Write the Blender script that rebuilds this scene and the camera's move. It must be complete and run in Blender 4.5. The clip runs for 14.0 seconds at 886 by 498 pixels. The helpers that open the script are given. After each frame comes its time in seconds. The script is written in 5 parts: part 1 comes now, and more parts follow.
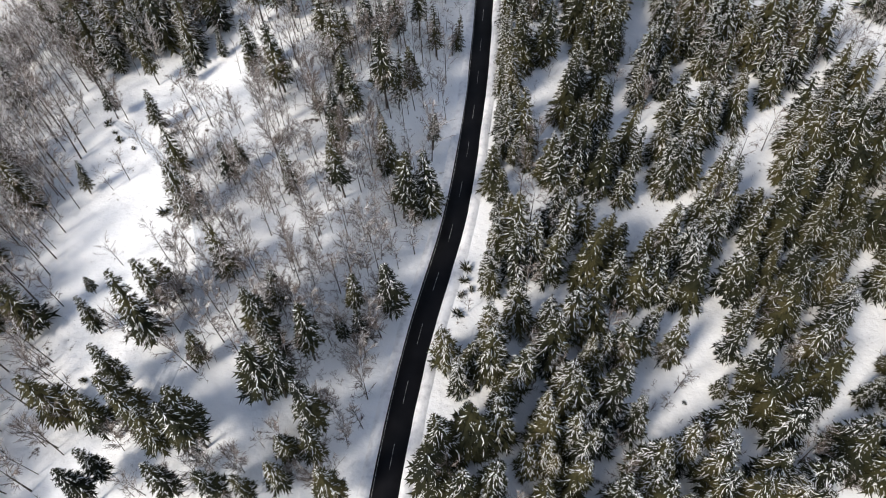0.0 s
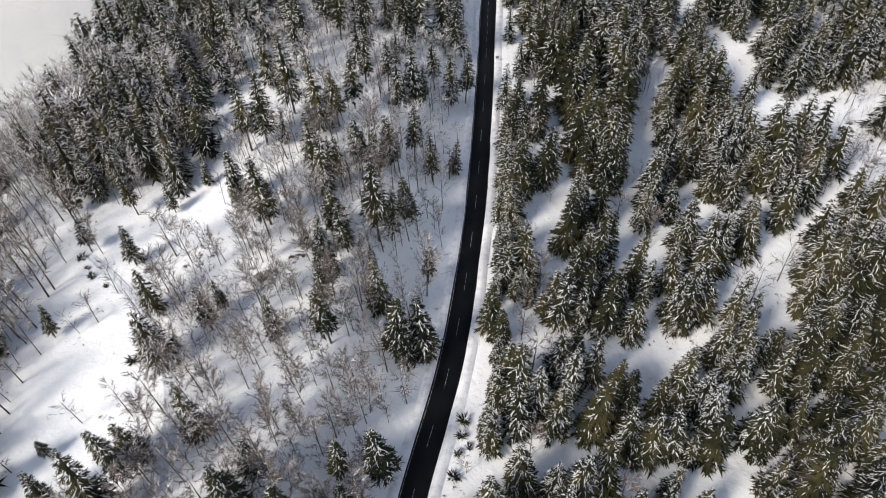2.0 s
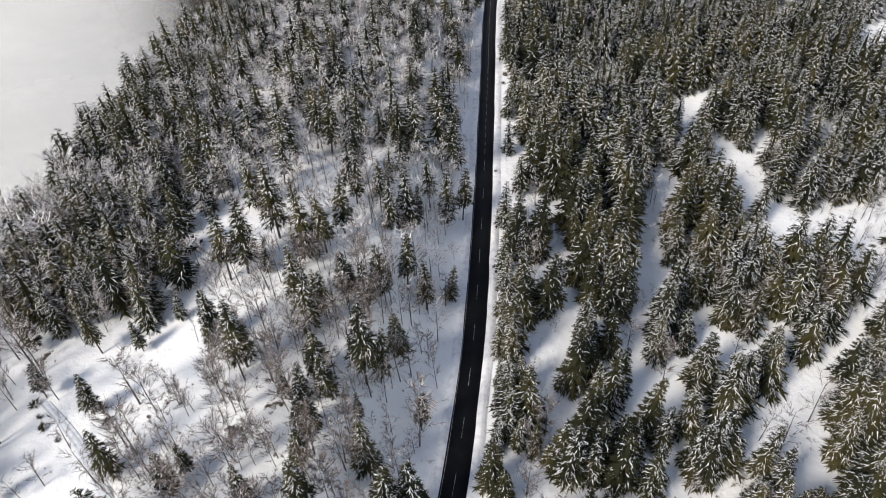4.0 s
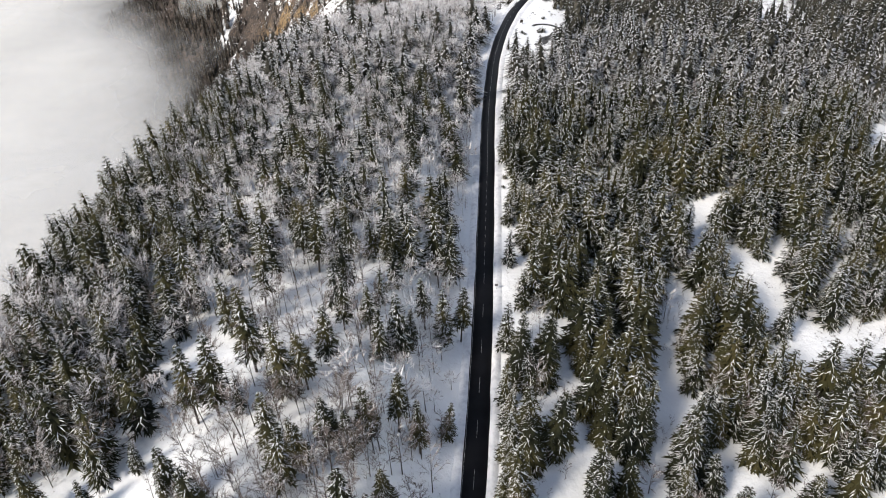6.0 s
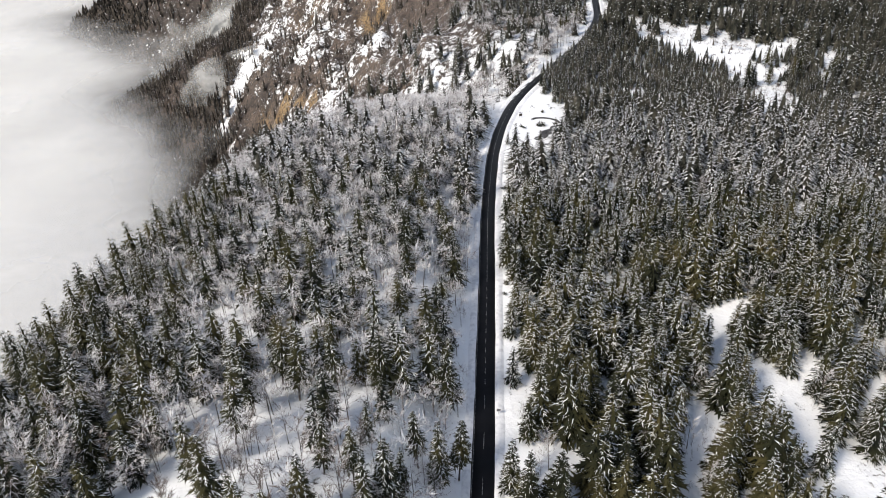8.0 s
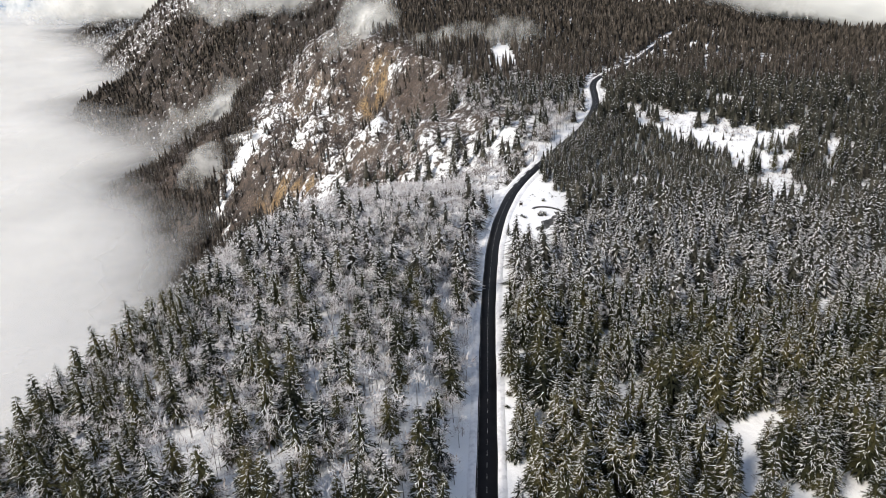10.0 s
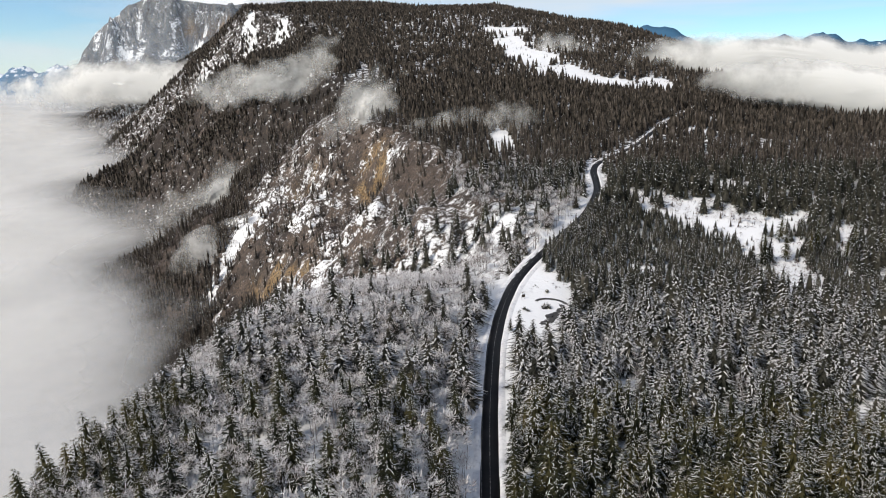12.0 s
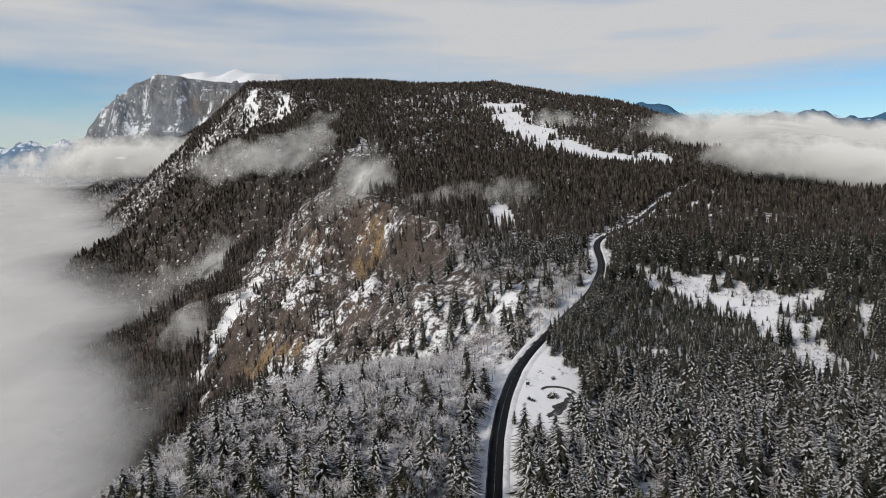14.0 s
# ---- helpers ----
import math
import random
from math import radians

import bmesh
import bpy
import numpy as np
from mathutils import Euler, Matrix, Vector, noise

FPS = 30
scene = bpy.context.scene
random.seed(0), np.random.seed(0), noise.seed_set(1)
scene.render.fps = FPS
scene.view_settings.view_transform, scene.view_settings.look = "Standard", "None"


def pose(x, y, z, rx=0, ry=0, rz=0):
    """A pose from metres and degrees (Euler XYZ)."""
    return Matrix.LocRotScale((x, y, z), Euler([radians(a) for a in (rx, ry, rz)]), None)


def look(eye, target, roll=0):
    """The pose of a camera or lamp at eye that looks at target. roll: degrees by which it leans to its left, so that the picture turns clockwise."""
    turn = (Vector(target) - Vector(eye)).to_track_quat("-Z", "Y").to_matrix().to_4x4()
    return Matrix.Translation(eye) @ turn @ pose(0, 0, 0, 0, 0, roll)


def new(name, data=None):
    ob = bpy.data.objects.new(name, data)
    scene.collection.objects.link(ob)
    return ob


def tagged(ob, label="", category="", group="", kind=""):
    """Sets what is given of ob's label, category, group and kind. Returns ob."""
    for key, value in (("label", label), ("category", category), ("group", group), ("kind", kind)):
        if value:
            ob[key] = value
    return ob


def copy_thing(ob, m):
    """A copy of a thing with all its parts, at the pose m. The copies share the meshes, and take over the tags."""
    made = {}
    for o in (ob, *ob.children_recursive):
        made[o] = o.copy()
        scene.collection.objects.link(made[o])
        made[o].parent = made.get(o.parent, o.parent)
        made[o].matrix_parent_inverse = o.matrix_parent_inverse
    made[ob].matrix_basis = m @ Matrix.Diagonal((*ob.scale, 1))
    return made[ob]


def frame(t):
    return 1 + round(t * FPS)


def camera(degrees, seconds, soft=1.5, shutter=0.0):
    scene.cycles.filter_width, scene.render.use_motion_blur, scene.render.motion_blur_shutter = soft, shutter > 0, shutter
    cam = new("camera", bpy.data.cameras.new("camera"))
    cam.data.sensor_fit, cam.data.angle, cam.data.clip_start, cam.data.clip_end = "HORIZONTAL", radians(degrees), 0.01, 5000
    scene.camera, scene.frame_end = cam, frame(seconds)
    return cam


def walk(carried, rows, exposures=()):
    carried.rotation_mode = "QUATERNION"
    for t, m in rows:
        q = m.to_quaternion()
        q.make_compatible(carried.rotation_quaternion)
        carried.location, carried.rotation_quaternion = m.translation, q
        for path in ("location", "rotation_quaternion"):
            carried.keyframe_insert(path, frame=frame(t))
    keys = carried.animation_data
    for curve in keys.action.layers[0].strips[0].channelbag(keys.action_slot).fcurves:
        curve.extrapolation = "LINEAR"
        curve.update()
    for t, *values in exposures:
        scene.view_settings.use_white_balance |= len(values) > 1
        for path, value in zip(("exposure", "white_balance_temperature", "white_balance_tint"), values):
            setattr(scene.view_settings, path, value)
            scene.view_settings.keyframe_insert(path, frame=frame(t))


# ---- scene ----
# ------------------------------------------------------------------ camera
cam = camera(67.3, 14.0, soft=1.0)
METRES, EYE, TILT, LEAN, TURN = 150.0, 135.0, -54.0, 0.0, 0.0
ROWS = [
    (0.0, 0.0, 0.0, 0.0, 0.0, 0.0, -0.0),
    (0.5, 0.0016, 0.0195, 0.0267, -0.01, 1.58, -0.04),
    (1.0, 0.0041, 0.0401, 0.0549, 0.02, 3.29, -0.04),
    (1.5, 0.0063, 0.0597, 0.0818, 0.04, 4.87, -0.06),
    (2.0, 0.008, 0.0811, 0.1102, 0.03, 6.6, -0.07),
    (2.5, 0.0098, 0.1007, 0.1364, 0.03, 8.24, -0.07),
    (3.0, 0.0116, 0.122, 0.165, 0.01, 9.98, -0.08),
    (5.5, 0.0186, 0.2241, 0.309, -0.09, 17.95, -0.11),
    (6.0, 0.0202, 0.2459, 0.3386, -0.1, 19.67, -0.11),
    (6.5, 0.0215, 0.2665, 0.3659, -0.12, 21.3, -0.12),
    (7.0, 0.0229, 0.2886, 0.3954, -0.15, 23.03, -0.12),
    (7.5, 0.0247, 0.3082, 0.4223, -0.14, 24.57, -0.13),
    (8.0, 0.0263, 0.3311, 0.453, -0.17, 26.35, -0.13),
    (10.5, 0.0342, 0.4349, 0.5967, -0.26, 34.62, -0.12),
    (11.0, 0.0357, 0.4571, 0.6274, -0.28, 36.36, -0.13),
    (11.5, 0.0373, 0.4781, 0.6562, -0.3, 37.98, -0.13),
    (12.0, 0.0388, 0.5004, 0.6874, -0.31, 39.73, -0.13),
    (12.5, 0.0403, 0.5214, 0.7164, -0.32, 41.41, -0.13),
    (13.0, 0.0419, 0.5436, 0.7476, -0.33, 43.19, -0.12),
    (13.5, 0.0434, 0.5651, 0.7769, -0.35, 44.85, -0.12),
    (14.0, 0.0448, 0.5876, 0.8078, -0.35, 45.9, -0.11),
]

walk(cam, [(t, pose(0, 0, EYE, TILT, LEAN, TURN) @ pose(METRES * x, METRES * y, METRES * z, 90 + pitch, roll, yaw)) for t, x, y, z, yaw, pitch, roll in ROWS],
     exposures=[(0.0, 0.45), (3.0, 0.40), (6.0, 0.52), (8.0, 0.54), (10.5, 0.46), (12.0, 0.21), (13.0, -0.05), (13.5, -0.14), (14.0, -0.26)])

# ------------------------------------------------------------------ sky and sun
SUN_TO = Vector((-0.73, -0.62, 0.74)).normalized()      # towards the sun
sun = new("sun", bpy.data.lights.new("sun", "SUN"))
sun.data.energy, sun.data.angle, sun.data.color = 3.3, radians(14.0), (1.0, 0.92, 0.81)
sun.matrix_world = look(SUN_TO * 100, (0, 0, 0))


def link(tree, a, b):
    tree.links.new(a, b)


world = bpy.data.worlds.new("sky")
world.use_nodes = True
scene.world = world
wt = world.node_tree
wt.nodes.clear()
w_out, w_bg = wt.nodes.new("ShaderNodeOutputWorld"), wt.nodes.new("ShaderNodeBackground")
w_sky = wt.nodes.new("ShaderNodeTexSky")
w_sky.sky_type, w_sky.sun_disc = "NISHITA", False
w_sky.altitude, w_sky.air_density, w_sky.dust_density, w_sky.ozone_density = 1500.0, 1.0, 0.0, 3.0
w_sky.sun_elevation = math.asin(SUN_TO.z)
w_sky.sun_rotation = math.atan2(SUN_TO.x, SUN_TO.y)
w_co, w_map = wt.nodes.new("ShaderNodeTexCoord"), wt.nodes.new("ShaderNodeMapping")
w_map.inputs["Scale"].default_value = (1.6, 1.6, 13.0)
w_map.inputs["Location"].default_value = (0.3, 0.1, 0.35)
w_noise, w_ramp, w_mix = wt.nodes.new("ShaderNodeTexNoise"), wt.nodes.new("ShaderNodeValToRGB"), wt.nodes.new("ShaderNodeMix")
w_noise.inputs["Scale"].default_value, w_noise.inputs["Detail"].default_value = 1.3, 6.0
w_ramp.color_ramp.elements[0].position, w_ramp.color_ramp.elements[1].position = 0.42, 0.74
w_mix.data_type = "RGBA"
w_mix.inputs["B"].default_value = (6.45, 6.5, 6.6, 1)
link(wt, w_co.outputs["Generated"], w_map.inputs["Vector"])
link(wt, w_map.outputs["Vector"], w_noise.inputs["Vector"])
w_sep, w_up, w_sum = wt.nodes.new("ShaderNodeSeparateXYZ"), wt.nodes.new("ShaderNodeMapRange"), wt.nodes.new("ShaderNodeMath")
w_up.inputs["From Min"].default_value, w_up.inputs["From Max"].default_value, w_up.inputs["To Max"].default_value = 0.06, 0.17, 0.25
w_up.clamp = True
w_up.inputs["To Min"].default_value = -0.05
link(wt, w_co.outputs["Generated"], w_sep.inputs["Vector"])
link(wt, w_sep.outputs["Z"], w_up.inputs["Value"])
link(wt, w_noise.outputs["Fac"], w_sum.inputs[0])
link(wt, w_up.outputs["Result"], w_sum.inputs[1])
w_thin, w_left = wt.nodes.new("ShaderNodeMapRange"), wt.nodes.new("ShaderNodeMath")
w_thin.inputs["From Min"].default_value, w_thin.inputs["From Max"].default_value, w_thin.inputs["To Max"].default_value = 0.24, 0.55, 0.25
w_left.operation = "SUBTRACT"
link(wt, w_sep.outputs["Z"], w_thin.inputs["Value"])
link(wt, w_sum.outputs["Value"], w_left.inputs[0])
link(wt, w_thin.outputs["Result"], w_left.inputs[1])
link(wt, w_left.outputs["Value"], w_ramp.inputs["Fac"])
link(wt, w_ramp.outputs["Color"], w_mix.inputs["Factor"])
w_blue = wt.nodes.new("ShaderNodeMix")
w_blue.data_type, w_blue.blend_type = "RGBA", "MULTIPLY"
w_blue.inputs["Factor"].default_value = 1.0
w_blue.inputs["B"].default_value = (0.80, 0.98, 1.06, 1)
link(wt, w_sky.outputs["Color"], w_blue.inputs["A"])
link(wt, w_blue.outputs["Result"], w_mix.inputs["A"])
link(wt, w_mix.outputs["Result"], w_bg.inputs["Color"])
link(wt, w_bg.outputs["Background"], w_out.inputs["Surface"])
w_bg.inputs["Strength"].default_value = 0.108


# ------------------------------------------------------------------ materials
def material(name, colour, rough=0.8):
    m = bpy.data.materials.new(name)
    m.use_nodes = True
    b = m.node_tree.nodes["Principled BSDF"]
    b.inputs["Base Color"].default_value = (*colour, 1)
    b.inputs["Roughness"].default_value = rough
    b.inputs["Specular IOR Level"].default_value = 0.2
    return m, m.node_tree, b


def noise_node(t, scale, detail=4.0, rough=0.55, vector=None):
    n = t.nodes.new("ShaderNodeTexNoise")
    n.inputs["Scale"].default_value, n.inputs["Detail"].default_value, n.inputs["Roughness"].default_value = scale, detail, rough
    link(t, vector if vector else where(t), n.inputs["Vector"])
    return n.outputs["Fac"]


def where(t):
    return t.nodes.new("ShaderNodeNewGeometry").outputs["Position"]


def ramp(t, value, stops):
    r = t.nodes.new("ShaderNodeValToRGB")
    e = r.color_ramp.elements
    while len(e) < len(stops):
        e.new(0.5)
    for k, (p, c) in zip(e, stops):
        k.position, k.color = p, (*c, 1)
    link(t, value, r.inputs["Fac"])
    return r.outputs["Color"]


def mixed(t, fac, a, b):
    n = t.nodes.new("ShaderNodeMix")
    n.data_type = "RGBA"
    for socket, v in ((n.inputs["Factor"], fac), (n.inputs["A"], a), (n.inputs["B"], b)):
        if isinstance(v, tuple):
            socket.default_value = (*v, 1)
        elif isinstance(v, float):
            socket.default_value = v
        else:
            link(t, v, socket)
    return n.outputs["Result"]


def calc(t, op, a, b=0.0, clamp=False):
    n = t.nodes.new("ShaderNodeMath")
    n.operation, n.use_clamp = op, clamp
    for socket, v in zip(n.inputs, (a, b)):
        if isinstance(v, (int, float)):
            socket.default_value = v
        else:
            link(t, v, socket)
    return n.outputs[0]


def attribute(t, name):
    n = t.nodes.new("ShaderNodeAttribute")
    n.attribute_name = name
    return n.outputs["Fac"]


def bump(t, b, height, strength, distance):
    n = t.nodes.new("ShaderNodeBump")
    n.inputs["Strength"].default_value, n.inputs["Distance"].default_value = strength, distance
    link(t, height, n.inputs["Height"])
    link(t, n.outputs["Normal"], b.inputs["Normal"])


def varied(name, stops, scale, rough=0.85, island=False, bump_scale=0.0, depth=0.1):
    """A material whose colour wanders between the stops, by place or from piece to piece."""
    m, t, b = material(name, stops[0][1], rough)
    if island:
        value = t.nodes.new("ShaderNodeNewGeometry").outputs["Random Per Island"]
    else:
        value = noise_node(t, scale)
    link(t, ramp(t, value, stops), b.inputs["Base Color"])
    if bump_scale:
        bump(t, b, noise_node(t, bump_scale, 5.0), 0.6, depth)
    return m


SNOW_LOAD = varied("snow_load", [(0.25, (0.74, 0.75, 0.77)), (0.7, (0.90, 0.90, 0.90))], 0.9, 0.6)
# greyer than the nearer rime, so the far woods contrast less
GREY_RIME = varied("grey_rime", [(0.3, (0.17, 0.165, 0.16)), (0.7, (0.40, 0.395, 0.39))], 0.3, 0.75)
RIME = varied("rime_on_needles", [(0.3, (0.46, 0.46, 0.47)), (0.7, (0.74, 0.74, 0.75))], 0.5, 0.7)
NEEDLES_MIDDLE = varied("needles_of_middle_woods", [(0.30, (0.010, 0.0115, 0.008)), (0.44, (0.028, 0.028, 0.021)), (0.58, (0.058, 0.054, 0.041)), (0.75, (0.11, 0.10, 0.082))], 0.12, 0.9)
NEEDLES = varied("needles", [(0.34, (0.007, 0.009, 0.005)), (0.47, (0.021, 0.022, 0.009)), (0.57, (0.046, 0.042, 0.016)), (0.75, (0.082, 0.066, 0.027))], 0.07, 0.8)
# lifted and browned for the far woods: distance haze is in this colour
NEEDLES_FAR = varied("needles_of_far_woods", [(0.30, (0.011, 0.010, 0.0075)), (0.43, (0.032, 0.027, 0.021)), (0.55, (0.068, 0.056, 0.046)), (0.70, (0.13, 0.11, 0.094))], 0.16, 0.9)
BROWN = varied("far_bare_crowns", [(0.3, (0.022, 0.018, 0.018)), (0.7, (0.085, 0.066, 0.063))], 0.05, 0.9)
BARK = varied("bark", [(0.3, (0.045, 0.035, 0.028)), (0.7, (0.10, 0.085, 0.075))], 1.5, 0.9)
FROST = varied("frosted_twigs", [(0.3, (0.46, 0.43, 0.42)), (0.7, (0.78, 0.77, 0.78))], 0.12, 0.85)
TWIG = varied("bare_twigs", [(0.3, (0.085, 0.068, 0.06)), (0.7, (0.20, 0.165, 0.15))], 0.15, 0.9)
ASPHALT = varied("wet_asphalt", [(0.3, (0.0025, 0.0025, 0.0035)), (0.7, (0.0065, 0.0065, 0.008))], 0.35, 0.5, bump_scale=8.0, depth=0.004)
ASPHALT.node_tree.nodes["Principled BSDF"].inputs["Specular IOR Level"].default_value = 0.14
PAINT = varied("worn_road_paint", [(0.38, (0.03, 0.03, 0.03)), (0.6, (0.38, 0.38, 0.37))], 1.6, 0.7)
METAL = varied("dull_metal", [(0.3, (0.10, 0.10, 0.11)), (0.7, (0.18, 0.18, 0.19))], 3.0, 0.5)


def ground_material():
    m, t, b = material("snow_and_rock", (0.8, 0.8, 0.8), 0.65)
    fine, coarse = noise_node(t, 0.35, 6.0, 0.6), noise_node(t, 0.05, 5.0, 0.6)
    snow = mixed(t, coarse, (0.76, 0.78, 0.82), (0.88, 0.87, 0.86))
    # stalks and twigs that stick out of the thin snow
    specks = ramp(t, noise_node(t, 1.1, 5.0, 0.75), [(0.60, (0, 0, 0)), (0.70, (1, 1, 1))])
    speck_zone = ramp(t, noise_node(t, 0.03, 3.0), [(0.45, (0, 0, 0)), (0.62, (1, 1, 1))])
    snow = mixed(t, calc(t, "MULTIPLY", calc(t, "MULTIPLY", specks, speck_zone), 0.5), snow, (0.20, 0.16, 0.13))
    # litter and brushwood under the canopy, with the crowns' shade painted in the same brown
    forest_shade = calc(t, "ADD", attribute(t, "forest_shade"), calc(t, "MULTIPLY", calc(t, "SUBTRACT", noise_node(t, 0.16, 7.0, 0.7), 0.5), 2.2))
    snow = mixed(t, ramp(t, forest_shade, [(0.48, (0, 0, 0)), (0.62, (1, 1, 1))]), snow, mixed(t, fine, (0.018, 0.015, 0.013), (0.060, 0.048, 0.041)))
    # rock, banded and stained
    sep = t.nodes.new("ShaderNodeVectorMath")
    sep.operation = "MULTIPLY"
    link(t, where(t), sep.inputs[0])
    sep.inputs[1].default_value = (1.0, 1.0, 0.30)
    streak = noise_node(t, 0.06, 10.0, 0.72, sep.outputs["Vector"])
    rock = ramp(t, streak, [(0.30, (0.024, 0.019, 0.016)), (0.45, (0.075, 0.056, 0.046)), (0.57, (0.145, 0.108, 0.084)), (0.72, (0.27, 0.20, 0.15))])
    rock = mixed(t, attribute(t, "ochre"), rock, ramp(t, streak, [(0.35, (0.09, 0.065, 0.04)), (0.5, (0.29, 0.185, 0.088)), (0.7, (0.47, 0.35, 0.20))]))
    # pale grey wall rock, its ramp shifted towards the blue of distant haze
    rock = mixed(t, attribute(t, "pale"), rock, ramp(t, streak, [(0.34, (0.055, 0.062, 0.076)), (0.45, (0.15, 0.16, 0.175)), (0.56, (0.23, 0.225, 0.22)), (0.68, (0.38, 0.35, 0.31))]))
    cracks = noise_node(t, 0.7, 6.0, 0.7, sep.outputs["Vector"])
    rock = mixed(t, ramp(t, cracks, [(0.40, (1, 1, 1)), (0.56, (0, 0, 0))]), rock, (0.035, 0.030, 0.027))
    rocky = calc(t, "ADD", attribute(t, "rock"), calc(t, "MULTIPLY", calc(t, "SUBTRACT", noise_node(t, 0.34, 9.0, 0.74), 0.5), 2.5))
    rocky = calc(t, "ADD", rocky, calc(t, "MULTIPLY", calc(t, "SUBTRACT", noise_node(t, 0.10, 6.0, 0.66, sep.outputs["Vector"]), 0.5), 2.0))
    rocky = calc(t, "ADD", rocky, calc(t, "MULTIPLY", calc(t, "SUBTRACT", noise_node(t, 0.022, 4.0, 0.6), 0.5), 0.9))
    rocky = calc(t, "ADD", rocky, calc(t, "MULTIPLY", calc(t, "MULTIPLY", calc(t, "SUBTRACT", noise_node(t, 0.05, 6.0, 0.7), 0.5), 2.4), attribute(t, "pale")))
    fac = ramp(t, rocky, [(0.42, (0, 0, 0)), (0.60, (1, 1, 1))])
    link(t, mixed(t, fac, snow, rock), b.inputs["Base Color"])
    craggy = calc(t, "MULTIPLY", calc(t, "MULTIPLY", fac, cracks), 3.0)
    bump(t, b, calc(t, "ADD", calc(t, "ADD", fine, craggy), calc(t, "MULTIPLY", coarse, 2.0)), 0.45, 1.0)
    return m


GROUND = ground_material()


def mist_material(name, scale, low, high, torn, white):
    """Droplets in the air: white, see-through where the layer is thin."""
    m, t, b = material(name, (white, white * 0.985, white * 0.955), 1.0)
    b.inputs["Specular IOR Level"].default_value = 0.0
    wisp = noise_node(t, scale, 6.0, 0.6)
    a = calc(t, "ADD", attribute(t, "thick"), calc(t, "MULTIPLY", calc(t, "SUBTRACT", wisp, 0.5), torn))
    a = ramp(t, a, [(low, (0, 0, 0)), (high, (1, 1, 1))])
    link(t, a, b.inputs["Alpha"])
    return m


MIST = mist_material("sea_of_fog", 0.006, 0.05, 1.15, 0.5, 0.77)
WISP = mist_material("cloud_wisp", 0.013, 0.2, 1.75, 2.0, 0.70)


# ------------------------------------------------------------------ meshes
def mesh_of(name, verts, tris, mats, index=None, attrs=None, smooth=False):
    """A mesh from arrays of vertices and triangles."""
    me = bpy.data.meshes.new(name)
    verts, tris = np.asarray(verts, dtype=np.float32), np.asarray(tris, dtype=np.int32)
    me.vertices.add(len(verts))
    me.vertices.foreach_set("co", verts.ravel())
    me.loops.add(tris.size)
    me.loops.foreach_set("vertex_index", tris.ravel())
    me.polygons.add(len(tris))
    me.polygons.foreach_set("loop_start", np.arange(len(tris), dtype=np.int32) * 3)
    if index is not None:
        me.polygons.foreach_set("material_index", np.asarray(index, dtype=np.int32))
    me.polygons.foreach_set("use_smooth", np.full(len(tris), smooth))
    for m in mats:
        me.materials.append(m)
    for key, values in (attrs or {}).items():
        me.attributes.new(key, "FLOAT", "POINT").data.foreach_set("value", np.asarray(values, dtype=np.float32))
    me.update(calc_edges=True)
    return me


def grid_tris(nu, nv):
    i = (np.arange(nu - 1)[:, None] * nv + np.arange(nv - 1)[None, :]).ravel()
    return np.concatenate([np.stack([i, i + nv, i + nv + 1], 1), np.stack([i, i + nv + 1, i + 1], 1)])


def part(name, bm, mat, parent, label=""):
    me = bpy.data.meshes.new(name)
    bm.to_mesh(me)
    bm.free()
    me.materials.append(mat)
    ob = new(name, me)
    ob.parent = parent
    return tagged(ob, label)


# ------------------------------------------------------------------ the lie of the land
ROAD_Y = np.array([-150, 0, 39, 75, 107, 147, 197, 277, 371, 420, 447, 479, 499, 514, 550, 591, 628, 658, 693, 718, 750, 763, 831, 893, 964, 1100.0])
ROAD_X = np.array([-35, -16, -12.1, -5.7, 2.5, 8.9, 13.7, 19.3, 26, 32, 37.5, 47, 56, 64, 84, 107, 122, 131, 137, 141, 153, 162.7, 212, 249, 299, 400.0])
RISE_Y = np.array([-300, -80, 0, 90, 228, 290, 430, 478, 505, 635, 720, 960, 1400, 1900, 2150, 3000, 5000.0])
RISE_Z = np.array([-30, -14, -8, -3, 6.5, 12.5, 22, 27, 31, 48, 57, 92, 181, 315, 330, 200, 100.0])


def curve(y, ys, zs):
    """A smooth line through the given stations."""
    s = np.gradient(zs, ys)
    k = np.clip(np.searchsorted(ys, y) - 1, 0, len(ys) - 2)
    h = ys[k + 1] - ys[k]
    u = np.clip((y - ys[k]) / h, 0, 1)
    return ((2 * u**3 - 3 * u**2 + 1) * zs[k] + (u**3 - 2 * u**2 + u) * h * s[k]
            + (3 * u**2 - 2 * u**3) * zs[k + 1] + (u**3 - u**2) * h * s[k + 1])


def ease(a, b, v):
    u = np.clip((v - a) / (b - a), 0, 1)
    return u * u * (3 - 2 * u)


def road_x(y):
    return curve(y, ROAD_Y, ROAD_X)


def rise(y):
    return curve(y, RISE_Y, RISE_Z)


def lattice(ix, iy, seed):
    v = np.sin(ix * 127.1 + iy * 311.7 + seed * 74.7) * 43758.5453
    return v - np.floor(v)


def wave(x, y, seed):
    """Smooth value noise, 0 to 1."""
    ix, iy = np.floor(x), np.floor(y)
    fx, fy = x - ix, y - iy
    fx, fy = fx * fx * (3 - 2 * fx), fy * fy * (3 - 2 * fy)
    a, b = lattice(ix, iy, seed), lattice(ix + 1, iy, seed)
    c, d = lattice(ix, iy + 1, seed), lattice(ix + 1, iy + 1, seed)
    return a + (b - a) * fx + (c - a) * fy + (a - b - c + d) * fx * fy


